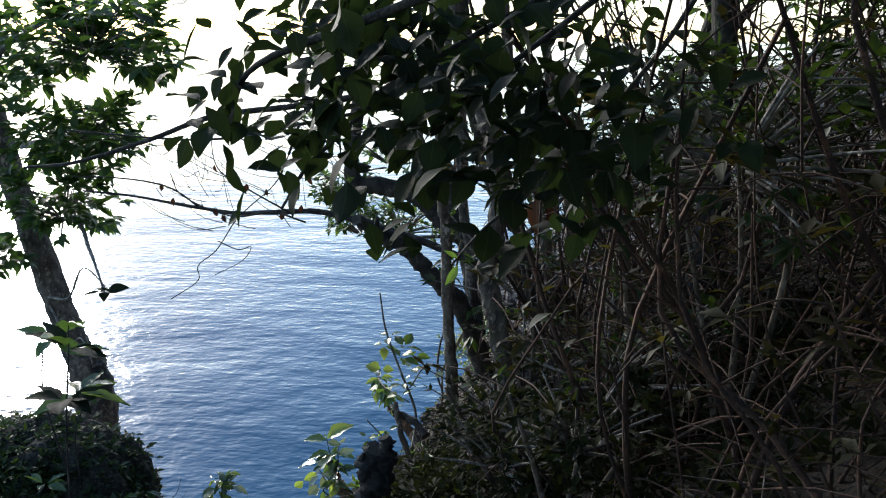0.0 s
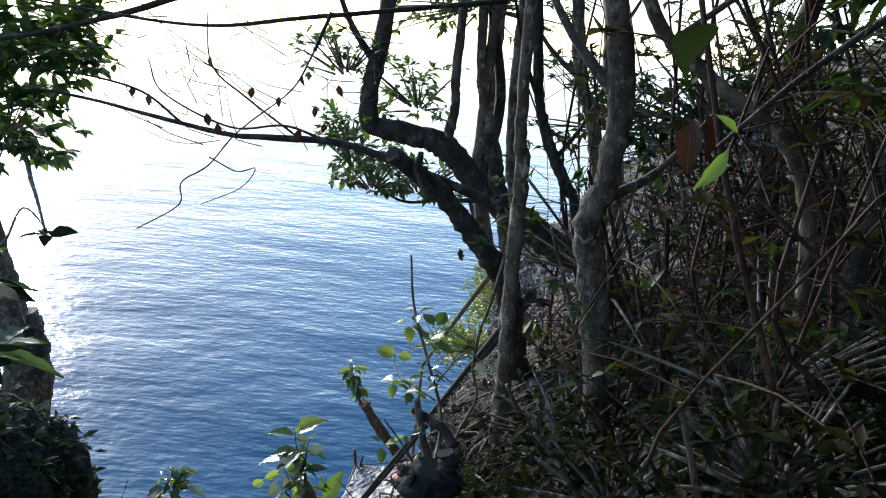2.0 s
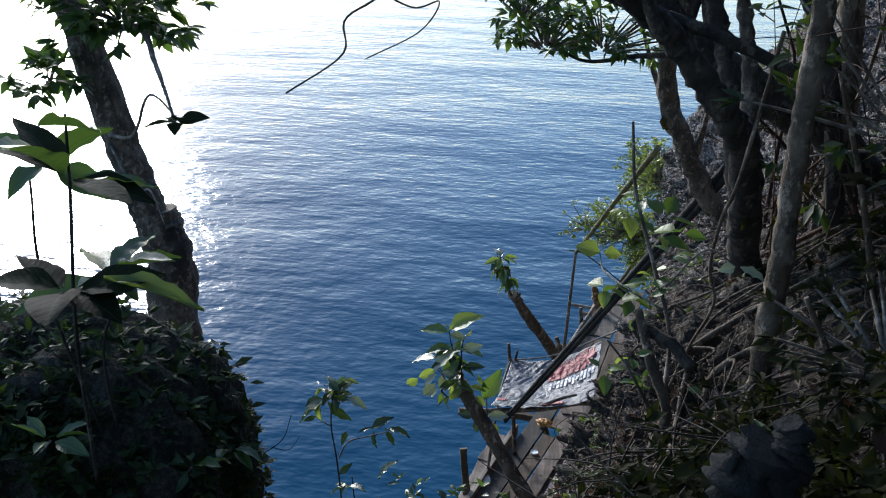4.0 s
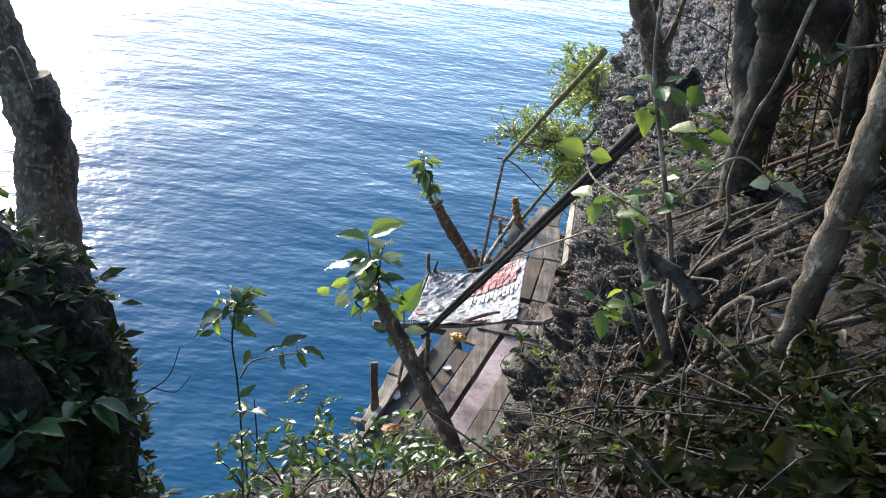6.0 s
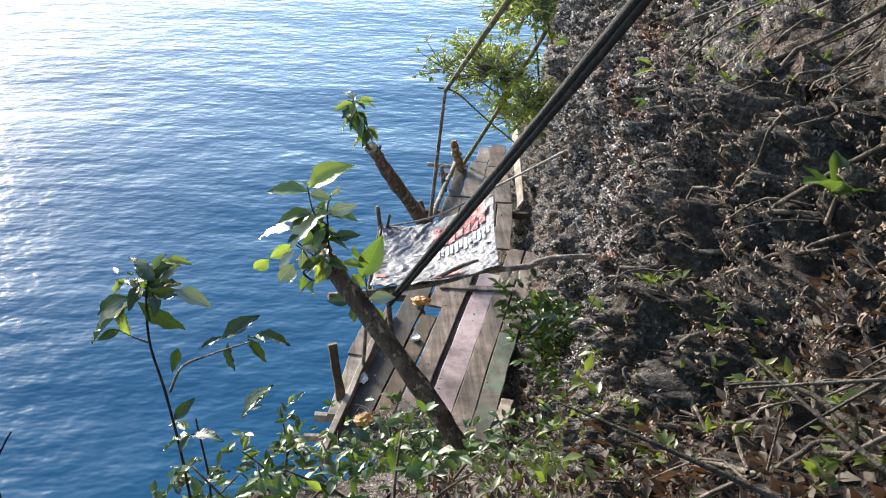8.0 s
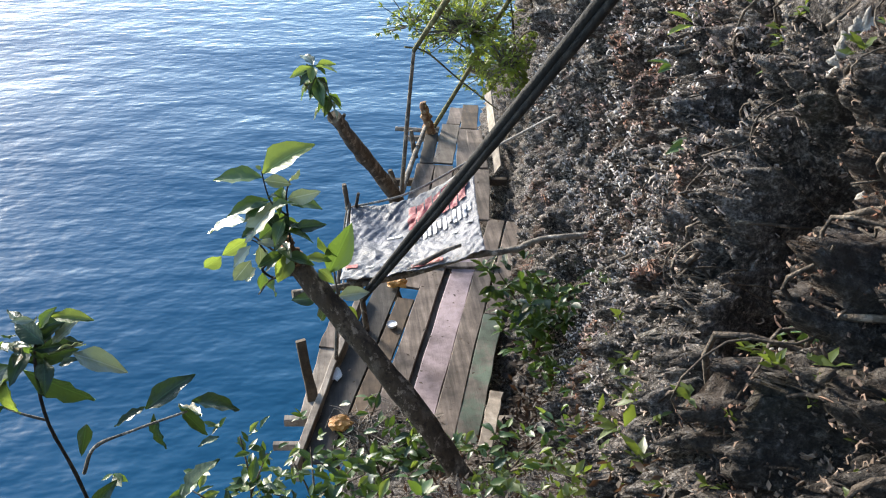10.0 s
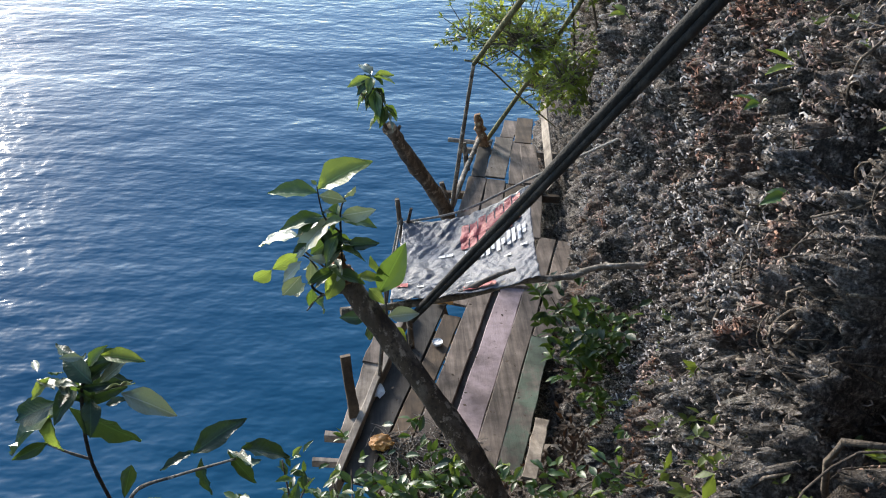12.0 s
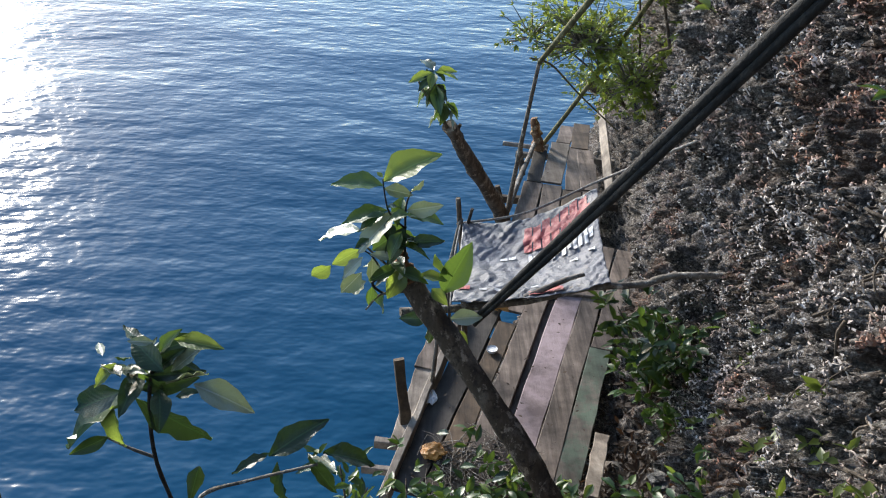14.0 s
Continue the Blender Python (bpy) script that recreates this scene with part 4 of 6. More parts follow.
for k, x0, z0, x1, z1 in (
    ("y", -1.44, -3.57, -1.15, -3.32), ("g", -1.45, -3.6, -1.78, -3.58), ("y", -1.45, -3.54, -1.49, -3.52), ("w", -1.44, -3.62, -1.26, -3.63), ("w", -1.27, -3.63, -1.19, -3.53), ("w", -1.29, -3.77, -1.07, -3.68),
    ("g", -1.3, -3.8, -1.07, -3.76), ("g", -1.42, -3.78, -1.72, -3.83), ("w", -1.59, -3.94, -1.9, -4.03), ("w", -1.36, -3.79, -1.63, -4.01), ("g", -1.29, -3.89, -1.53, -4.06), ("d", -1.3, -3.89, -1.42, -4.13),
    ("d", -1.28, -4.01, -1.04, -3.98), ("y", -1.28, -4.03, -1.15, -4.06), ("y", -1.59, -4.08, -1.78, -4.2), ("y", -1.79, -4.22, -1.94, -4.36),
):
    put_leaf(stump_tree, SORTS[k], (x0, 10.0, z0), (x1, 10.0 + leaf_dice.uniform(-0.12, 0.12), z1), up=(0, -0.6, 0.75), fat=1.15)
for k, x0, z0, x1, z1 in (
    ("w", -1.57, -4.11, -1.71, -4.25), ("w", -1.58, -4.23, -1.73, -4.43), ("w", -1.55, -4.3, -1.66, -4.46), ("w", -1.51, -4.1, -1.5, -4.29), ("g", -1.51, -4.34, -1.52, -4.47), ("g", -1.43, -4.41, -1.51, -4.63),
    ("y", -1.31, -4.18, -1.39, -4.37), ("y", -1.1, -4.06, -1.0, -4.24), ("y", -1.2, -4.23, -1.01, -4.22), ("g", -1.04, -4.37, -0.86, -4.0), ("y", -1.11, -4.34, -1.01, -4.37), ("d", -1.11, -4.47, -1.03, -4.9),
    ("d", -1.12, -4.59, -1.32, -4.59), ("w", -0.98, -4.59, -0.74, -4.58), ("y", -0.94, -4.69, -0.84, -4.74), ("w", -1.3, -4.12, -1.39, -4.28),
):
    put_leaf(stump_tree, SORTS[k], (x0, 9.95, z0), (x1, 9.95 + leaf_dice.uniform(-0.12, 0.08), z1), up=(0, -0.6, 0.75), fat=1.1)
for i in range(30):
    b = Vector((-1.38 + leaf_dice.uniform(-0.16, 0.14), 9.98 + leaf_dice.uniform(-0.12, 0.12), leaf_dice.uniform(-4.25, -3.72)))
    a = leaf_dice.uniform(0, 6.283)
    put_leaf(stump_tree, BIG + BIG_SAP + BIG_PALE_SHEEN[:2], b, b + Vector((math.cos(a), math.sin(a), leaf_dice.uniform(-0.7, 0.3))).normalized() * leaf_dice.uniform(0.12, 0.22), up=(0, -0.3, 0.9))
limb("broken_top", [(-1.26, 10.0, -4.33), (-1.31, 10.02, -4.2), (-1.33, 10.04, -4.1)], 0.075, 0.03, BARK_ORANGE, stump_tree, "splintered orange wood", segs=12, rough=0.35, seed=4)
limb("shoot", [(-1.28, 10.0, -4.38), (-1.42, 9.97, -4.41), (-1.51, 9.95, -4.32), (-1.45, 9.95, -4.24), (-1.51, 9.95, -4.1), (-1.59, 9.96, -4.05)], 0.011, 0.005, BARK_DARK, stump_tree, segs=6, steps=24)
put_leaf(stump_tree, BIG_DRY, (-1.35, 10.0, -4.2), (-1.33, 9.95, -4.36), label="dry brown leaf")

far_tree = thing("cut_tree", (-0.1, 14.6, -7), "slanting cut trunk with a tuft of drooping leaves", "tree")
limb("trunk", [(0.1, 14.9, -7.3), (-0.3, 14.2, -6.1), (-0.75, 13.5, -5.1), (-0.97, 13.2, -4.6)], 0.095, 0.075, BARK_BROWN, far_tree, segs=12, steps=22, rough=0.12)
limb("stub", [(-0.92, 13.27, -4.75), (-0.86, 13.25, -4.6)], 0.02, 0.018, BARK_BROWN, far_tree)
limb("shoot", [(-0.98, 13.2, -4.65), (-1.12, 13.15, -4.35), (-1.15, 13.1, -4.05)], 0.02, 0.012, BARK_BROWN, far_tree)
limb("shoot", [(-1.08, 13.15, -4.45), (-1.25, 13.1, -4.2), (-1.3, 13.1, -4.1)], 0.014, 0.01, BARK_BROWN, far_tree)
tuft(far_tree, BIG_PALE + BIG_SAP, (-1.15, 13.1, -4.0), 9, 0.26, 1.0, -0.1)
tuft(far_tree, BIG_PALE_SHEEN + BIG + BIG_SAP, (-1.14, 13.1, -4.12), 20, 0.3, 0.75, -0.9)
tuft(far_tree, BIG + BIG_PALE_SHEEN[:1], (-1.03, 13.15, -4.32), 9, 0.28, 0.5, -0.9)

sapling = thing("sapling", (-1.81, 7.0, -4.3), "slender sapling with large serrated green leaves", "sapling")
limb("stem", [(-1.8, 7.02, -4.45), (-1.81, 7.0, -3.6), (-1.83, 6.97, -3.1), (-1.85, 6.93, -2.78), (-1.83, 6.93, -2.53), (-1.79, 6.93, -2.42)], 0.008, 0.004, BARK_DARK, sapling, segs=7, steps=24)
limb("side_stem", [(-1.82, 7.0, -3.1), (-1.73, 6.92, -2.9), (-1.6, 6.9, -2.82), (-1.42, 6.9, -2.75)], 0.007, 0.004, BARK_GREY, sapling, segs=6)
limb("side_stem", [(-1.85, 6.93, -2.78), (-1.91, 6.93, -2.75), (-1.97, 6.93, -2.71)], 0.005, 0.003, BARK_GREY, sapling, segs=6)
limb("side_stem", [(-1.8, 7.02, -4.35), (-1.72, 7.05, -3.8), (-1.74, 7.05, -3.3)], 0.008, 0.004, BARK_DARK, sapling, segs=6)
for k, x0, z0, x1, z1 in (
    ("d", -1.89, -2.58, -2.14, -2.78), ("d", -1.9, -2.55, -2.07, -2.63), ("d", -1.87, -2.57, -1.7, -2.72), ("d", -1.86, -2.54, -1.72, -2.55), ("y", -1.93, -2.6, -1.94, -2.74), ("g", -1.96, -2.71, -2.04, -2.72), ("w", -1.72, -2.52, -1.57, -2.55),
    ("w", -1.77, -2.48, -1.69, -2.41), ("y", -1.75, -2.38, -1.63, -2.37), ("g", -1.79, -2.42, -1.74, -2.34), ("w", -1.8, -2.39, -1.86, -2.38), ("w", -1.85, -2.48, -1.81, -2.4), ("y", -1.9, -2.46, -1.96, -2.52), ("w", -1.93, -2.44, -1.96, -2.44),
    ("d", -1.86, -2.44, -1.88, -2.41), ("d", -1.82, -2.49, -1.74, -2.41), ("w", -1.86, -2.52, -1.92, -2.48), ("g", -1.84, -2.51, -1.83, -2.45), ("d", -1.84, -2.5, -1.79, -2.53),
):
    put_leaf(sapling, SORTS[k], (x0, 6.93, z0), (x1, 6.93 + leaf_dice.uniform(-0.07, 0.07), z1), up=(0, -0.5, 0.85), fat=0.88)
for i in range(16):
    b = Vector((-1.83 + leaf_dice.uniform(-0.06, 0.07), 6.93 + leaf_dice.uniform(-0.05, 0.05), leaf_dice.uniform(-2.56, -2.42)))
    a = leaf_dice.uniform(0, 6.283)
    put_leaf(sapling, BIG_SAP + BIG_SAP + BIG_PALE_SHEEN[:1], b, b + Vector((math.cos(a), math.sin(a), leaf_dice.uniform(-0.3, 0.6))).normalized() * leaf_dice.uniform(0.06, 0.13), up=(0, -0.3, 0.9))
for x0, z0, x1, z1, d in (
    (-1.74, -2.81, -1.77, -2.9, 0), (-1.55, -2.75, -1.64, -2.76, -0.05), (-1.55, -2.76, -1.42, -2.65, 0.05), (-1.53, -2.78, -1.52, -2.9, -0.04), (-1.45, -2.76, -1.37, -2.86, -0.02),
    (-1.41, -2.74, -1.26, -2.8, 0.06), (-1.45, -2.75, -1.36, -2.68, -0.1), (-1.74, -3.3, -1.9, -3.36, 0.05), (-1.74, -3.3, -1.6, -3.22, -0.05), (-1.72, -3.6, -1.6, -3.55, 0.05),
    (-1.8, -3.2, -1.72, -3.1, 0.02), (-1.73, -3.45, -1.9, -3.6, -0.05), (-1.5, -3.2, -1.42, -3.0, 0.02),
):
    put_leaf(sapling, BIG_SAP, (x0, 6.93, z0), (x1, 6.93 + d, z1 - 0.01), fat=0.92)



def bush(name, base, label, stems, height, spread, leaves, length, kinds, seed, mat=LEAF_STUFF, bark=BARK_BROWN, whorls=0, group=""):
    """A low bush: its stems, the leaves that can be told apart, and a crown of small ones."""
    r = random.Random(seed)
    t = thing(name, base, label, "bush", group)
    base = Vector(base)
    tips = []
    for i in range(stems):
        a = 2 * math.pi * (i + r.random()) / stems
        d = Vector((math.cos(a) * spread, math.sin(a) * spread, height)) * r.uniform(0.6, 1.0)
        mid = base + d * 0.5 + Vector((r.uniform(-0.1, 0.1), r.uniform(-0.1, 0.1), 0)) * height
        limb("stem", [base - Vector((0, 0, 0.08)), mid, base + d], 0.008 + 0.006 * height, 0.004, bark, t, segs=6, steps=8, seed=i)
        tips += [base + d, mid, mid.lerp(base + d, 0.5)]
    for i in range(leaves):
        tip = r.choice(tips)
        d = Vector((r.uniform(-1, 1), r.uniform(-1, 1), r.uniform(-0.4, 0.8))).normalized()
        b = tip + d * 0.02 + Vector((r.uniform(-1, 1), r.uniform(-1, 1), r.uniform(-0.5, 0.8))) * spread * 0.3
        put_leaf(t, kinds, b, b + d * length * r.uniform(0.6, 1.2))
    if whorls:
        crown = Soup(seed)
        for i in range(whorls):
            tip = r.choice(tips) + Vector((r.gauss(0, 0.35) * spread, r.gauss(0, 0.35) * spread, r.gauss(0, 0.18) * height))
            crown.whorl(tip, crown.way(0, 1), length * 0.8, 5)
        crown.make("crown", mat, t)["kind"] = "stuff"
    return t


bush("bush", (-0.7, 9.6, -6.1), "low leafy bush at the platform's end", 6, 0.28, 0.38, 30, 0.13, BIG + BIG_PALE_SHEEN[:1] + BIG_SAP, 71, whorls=22)
bush("bush", (-0.35, 9.6, -6.1), "light green seedlings beside the cut tree", 5, 0.3, 0.3, 26, 0.12, BIG_PALE + BIG + BIG_PALE_SHEEN[:1], 72, whorls=18)
bush("bush", (-1.2, 9.0, -5.75), "yellow-green bush on the steep edge", 6, 0.36, 0.38, 34, 0.13, BIG_PALE + BIG + BIG_SAP + BIG_PALE_SHEEN[:1], 73, whorls=36)
bush("bush", (-1.55, 8.2, -5.0), "leafy bush hanging over the sea edge", 5, 0.5, 0.35, 34, 0.12, BIG + BIG_SAP + BIG_PALE[:1], 74, whorls=28)
bush("bush", (-1.9, 7.5, -4.6), "small pale-leaved seedling clump", 5, 0.45, 0.3, 18, 0.11, BIG + BIG_SAP + BIG_PALE_SHEEN[:1], 75, whorls=14)
bush("bush", (-0.85, 6.25, -3.2), "pale green seedling bush on the steep slope", 6, 0.3, 0.4, 24, 0.09, BIG_SAP + BIG + BIG_PALE[:1], 80, whorls=16)
bush("bush", (-1.35, 6.6, -3.6), "leafy seedling bush above the sea edge", 6, 0.3, 0.4, 26, 0.1, BIG_SAP + BIG + BIG_PALE[:1], 81, whorls=18)
bush("bush", (-0.5, 7.4, -4.05), "low green bush on leaf litter", 5, 0.18, 0.3, 16, 0.09, BIG_PALE + BIG + BIG_SAP, 82, whorls=16)
bush("bush", (0.84, 10.8, -5.95), "dense green bush rooted in the cliff foot", 10, 0.85, 0.42, 140, 0.16, BIG_SAP + BIG_SAP + BIG_PALE_SHEEN[:1] + BIG, 76, whorls=80)
bush("bush", (0.95, 10.3, -6.0), "green seedlings growing at the cliff foot", 5, 0.35, 0.25, 18, 0.14, BIG, 77, whorls=24)
bush("bush", (0.55, 8.7, -4.9), "small bright seedlings on the rocky slope", 5, 0.3, 0.3, 16, 0.12, BIG_PALE + BIG, 78, whorls=8)
bush("bush", (0.1, 8.6, -5.0), "low light-green seedlings on leaf litter", 5, 0.25, 0.35, 16, 0.11, BIG_PALE + BIG, 79, whorls=10)


# ---- plants on the cliff ----
for i, (y, u, n, length) in enumerate(((11.42, 0.62, 5, 0.13), (8.55, 0.62, 6, 0.13), (7.9, 0.66, 6, 0.1), (7.5, 0.6, 5, 0.1), (7.1, 0.72, 6, 0.09), (9.4, 0.7, 5, 0.1), (6.2, 0.55, 5, 0.1))):
    p = surface(y, u)
    t = thing("rock_plant", p, "small green rosette growing from bare rock", "plant", "rosettes on the cliff")
    limb("stem", [p, p + Vector((-0.04, -0.02, 0.03))], 0.006, 0.004, BARK_GREY, t, segs=5, steps=3)
    tuft(t, BIG_PALE + BIG, p + Vector((-0.05, -0.02, 0.04)), n, length)
def on_cliff(y, z):
    """The point of the cliff face at this y whose height is nearest to z."""
    return min((surface(y, 0.42 + 0.4 * i / 160) for i in range(161)), key=lambda p: abs(p.z - z))


for i, (y, z, r) in enumerate(((7.12, -2.5, 0.055), (7.13, -2.4, 0.045), (6.42, -1.84, 0.035), (6.36, -1.92, 0.03), (6.28, -1.97, 0.045), (6.27, -2.12, 0.035), (6.2, -2.11, 0.04), (6.24, -2.26, 0.045), (6.3, -2.05, 0.025), (6.7, -1.57, 0.04), (6.74, -1.52, 0.03))):
    p = on_cliff(y, z)
    knob = boulder("white_stone", p, (r * 0.8, r * 0.7, r * 1.5), WHITE_STONE, "white lichen-covered knob of limestone", "stone", 5 + i, res=4, lump=0.9, crust=0.0)
    for v in knob.data.vertices:
        v.co *= 1 + 0.5 * noise.fractal(v.co * 45 + Vector((i, 0, 0)), 0.8, 2.0, 3)
    knob["group"] = "white knobs on the cliff"
hang = Soup(33)
for i in range(95):
    y = hang.r.uniform(6.5, 13)
    p = surface(y, hang.r.uniform(0.74, 0.84)) + Vector((-0.03, 0, 0))
    l = hang.r.uniform(0.3, 1.1)
    hang.stick([p, p + Vector((-0.06, hang.r.uniform(-0.1, 0.1), -l * 0.5)), p + Vector((hang.r.uniform(-0.05, 0.1), hang.r.uniform(-0.2, 0.2), -l))], 0.006, 0.003, 4, 6)
tagged(hang.make("hanging_roots", BARK_GREY), "thin grey roots hanging down the cliff", "roots", kind="stuff")

small = Soup(34)
for i in range(640):
    y = small.r.uniform(6.2, 9.5)
    p, n = normal_at(y, small.r.uniform(0.68, 0.95))
    small.whorl(p + n * 0.02, n, small.r.uniform(0.025, 0.05), 5, 1)
for i in range(160):
    p, n = normal_at(small.r.uniform(6.5, 9.5), small.r.uniform(0.3, 0.48))
    small.whorl(p + n * 0.04, n, small.r.uniform(0.05, 0.1), 5, 1)
for i in range(480):
    p, n = normal_at(small.r.uniform(4.7, 6.6), small.r.uniform(0.3, 0.54))
    small.whorl(p + n * 0.02, n, small.r.uniform(0.02, 0.045), 5, 1)
for i in range(260):
    p, n = normal_at(small.r.uniform(13.0, 18), small.r.uniform(0.5, 0.85))
    small.whorl(p + n * 0.05, n, small.r.uniform(0.06, 0.12), 6, 1)
tagged(small.make("seedlings", mat_leaf("seedling_leaf", (0.05, 0.08, 0.02), (0.13, 0.16, 0.045), (0.2, 0.27, 0.04), gloss=0.4, per="island")), "tiny green seedlings over the cliff top", "seedlings", kind="stuff")


# ---- trees and thicket above the cliff ----
def crown(parent, blobs, length, material, seed, count=6, n=1, name="crown", twig=BARK_GREY):
    """Foliage in uneven clumps: blobs of (centre, radii, tufts); each tuft of leaves sits on a twig of its own."""
    c = Soup(seed)
    w = Soup(seed + 1)
    for centre, radii, tufts in blobs:
        centre = Vector(centre)
        got = 0
        while got < tufts:
            d = c.way(-1, 1) * c.r.random() ** 0.45
            p = centre + Vector((d.x * radii[0], d.y * radii[1], d.z * radii[2]))
            if noise.noise(p * 1.7 / max(radii[0], 0.4) + Vector((seed, 0, 0))) < -0.12:
                if c.r.random() < 0.8:
                    got += 0.34
                    continue
            got += 1
            c.whorl(p, (p - centre).normalized() + Vector((0, 0, 0.2)), length, count, n)
            if c.r.random() < 0.5:
                w.stick([p, p.lerp(centre, 0.35) - Vector((0, 0, 0.05)), p.lerp(centre, 0.75) - Vector((0, 0, 0.12))], 0.004, 0.01, 4, 4)
    c.make(name, material, parent)["kind"] = "stuff"
    w.make("spray", twig, parent)["kind"] = "stuff"


left_tree = thing("leaning_tree", (-4.1, 8.8, -4.2), "dark leaning tree with a knobbed trunk above the sea", "tree")
limb("trunk", [(-4.02, 8.8, -4.7), (-3.99, 8.77, -3.4), (-3.97, 8.77, -2.9), (-3.95, 8.77, -2.45), (-4.02, 8.77, -2.12), (-4.06, 8.77, -1.95)], 0.25, 0.2, BARK_MOTTLED, left_tree, segs=26, steps=50, rough=0.1)
limb("upper_trunk", [(-4.0, 8.77, -2.35), (-4.1, 8.77, -1.95), (-4.24, 8.77, -1.5), (-4.46, 8.77, -0.65), (-4.72, 8.77, 0.4), (-4.92, 8.8, 1.5), (-5.0, 8.8, 2.6)], 0.18, 0.12, BARK_MOTTLED, left_tree, segs=22, steps=60, rough=0.1)
limb("knob", [(-3.95, 8.72, -2.6), (-3.86, 8.7, -2.25), (-3.9, 8.7, -2.02)], 0.17, 0.1, BARK_DARK, left_tree, segs=14, rough=0.22)
limb("limb", [(-4.5, 8.7, -0.4), (-3.7, 8.2, -0.2), (-3.2, 7.5, -0.35), (-2.87, 7.05, -0.62)], 0.04, 0.008, BARK_GREY, left_tree, segs=8)
limb("limb", [(-4.7, 8.8, 0.5), (-4.0, 8.4, 0.6), (-3.3, 8.1, 0.9)], 0.06, 0.012, BARK_GREY, left_tree, segs=8)
limb("limb", [(-4.85, 8.8, 1.2), (-4.2, 8.2, 1.6), (-3.2, 7.9, 2.0)], 0.06, 0.012, BARK_GREY, left_tree, segs=8)
limb("limb", [(-4.3, 8.6, -1.2), (-3.9, 8.3, -1.1), (-3.6, 8.1, -0.7), (-3.3, 8.0, -0.9)], 0.018, 0.006, BARK_GREY, left_tree, segs=6)
limb("limb", [(-4.3, 8.6, -1.3), (-3.95, 8.3, -1.6), (-3.7, 8.1, -1.5), (-3.55, 8.0, -1.75)], 0.014, 0.005, BARK_GREY, left_tree, segs=6)
tuft(left_tree, BIG_SILHOUETTE, (-2.87, 7.05, -0.62), 7, 0.2)
crown(left_tree, [((-3.75, 8.1, 0.0), (0.6, 0.6, 0.5), 120), ((-3.5, 8.1, 0.75), (0.7, 0.7, 0.5), 180), ((-3.3, 8.1, 1.7), (0.95, 0.7, 0.7), 260), ((-4.9, 8.4, 1.4), (0.9, 0.8, 0.9), 110), ((-4.6, 8.3, -0.6), (0.35, 0.4, 0.3), 24)], 0.17, LEAF_TREE, 81, count=7, n=2)

dead = thing("dead_tree", (0.78, 6.6, -1.4), "dark dead trunk leaning out over the sea", "tree")
limb("trunk", [(0.8, 6.6, -1.6), (0.74, 6.5, -1.25), (0.62, 6.25, -0.78), (0.5, 5.92, -0.32), (0.38, 5.74, -0.11), (0.24, 5.66, 0.06), (0.07, 5.58, 0.26), (-0.07, 5.46, 0.38), (-0.2, 5.3, 0.5)], 0.09, 0.042, BARK_DARK, dead, segs=20, steps=80, rough=0.15)
limb("stub", [(0.02, 5.38, 0.28), (-0.06, 5.3, 0.42), (-0.05, 5.25, 0.52)], 0.03, 0.015, BARK_DARK, dead)
limb("fork", [(0.56, 6.1, -0.55), (0.54, 6.35, 0.0), (0.46, 6.45, 0.5), (0.42, 6.4, 1.6), (0.3, 6.5, 3.0)], 0.042, 0.025, BARK_MOTTLED, dead, segs=18, steps=60, rough=0.2)
limb("broken_limb", [(0.64, 6.3, -0.85), (0.52, 6.6, -0.2), (0.4, 6.72, 0.25), (0.3, 6.75, 0.5)], 0.06, 0.045, BARK_DARK, dead, segs=16, steps=40, rough=0.25, seed=8)

elbow = thing("crooked_tree", (1.55, 7.25, -0.75), "crooked dark tree bending back upright over the cliff", "tree")
limb("trunk", [(1.6, 7.25, -0.95), (1.24, 7.22, -0.49), (0.96, 7.2, -0.36), (0.69, 7.2, -0.2), (0.32, 7.2, 0.04), (0.14, 7.2, 0.23), (-0.04, 7.2, 0.35), (-0.3, 7.2, 0.39), (-0.53, 7.2, 0.44), (-0.55, 7.2, 0.7), (-0.49, 7.2, 1.07), (-0.4, 7.2, 2.2)], 0.13, 0.05, BARK_DARK, elbow, segs=18, steps=100, rough=0.13)
limb("limb", [(-0.52, 7.2, 0.85), (-0.75, 7.1, 1.2), (-0.9, 7.0, 1.7)], 0.03, 0.01, BARK_DARK, elbow)
limb("limb", [(0.3, 7.2, 0.05), (0.4, 7.3, 0.7), (0.25, 7.3, 1.5), (0.3, 7.3, 2.6)], 0.05, 0.02, BARK_DARK, elbow)
limb("limb", [(0.45, 7.2, -0.05), (0.05, 7.3, -0.1), (-0.25, 7.4, -0.16), (-0.5, 7.4, -0.05)], 0.02, 0.006, BARK_DARK, elbow, segs=6)
limb("limb", [(0.09, 7.2, 0.2), (0.05, 7.2, 0.4), (0.075, 7.2, 0.64), (0.06, 7.2, 1.06), (0.13, 7.2, 3.1)], 0.042, 0.03, BARK_MOTTLED, elbow, segs=12, steps=40, rough=0.15)
limb("limb", [(0.58, 7.2, -0.13), (0.47, 7.2, 0.05), (0.39, 7.2, 0.36), (0.27, 7.2, 0.72), (0.22, 7.2, 1.07), (0.12, 7.2, 2.8)], 0.05, 0.03, BARK_MOTTLED, elbow, segs=12, steps=40, rough=0.15, seed=4)
limb("limb", [(0.34, 7.2, 0.02), (0.28, 7.2, 0.2), (0.28, 7.2, 0.55), (0.33, 7.2, 2.5)], 0.046, 0.03, BARK_BROWN, elbow, segs=12, steps=40, rough=0.15, seed=5)
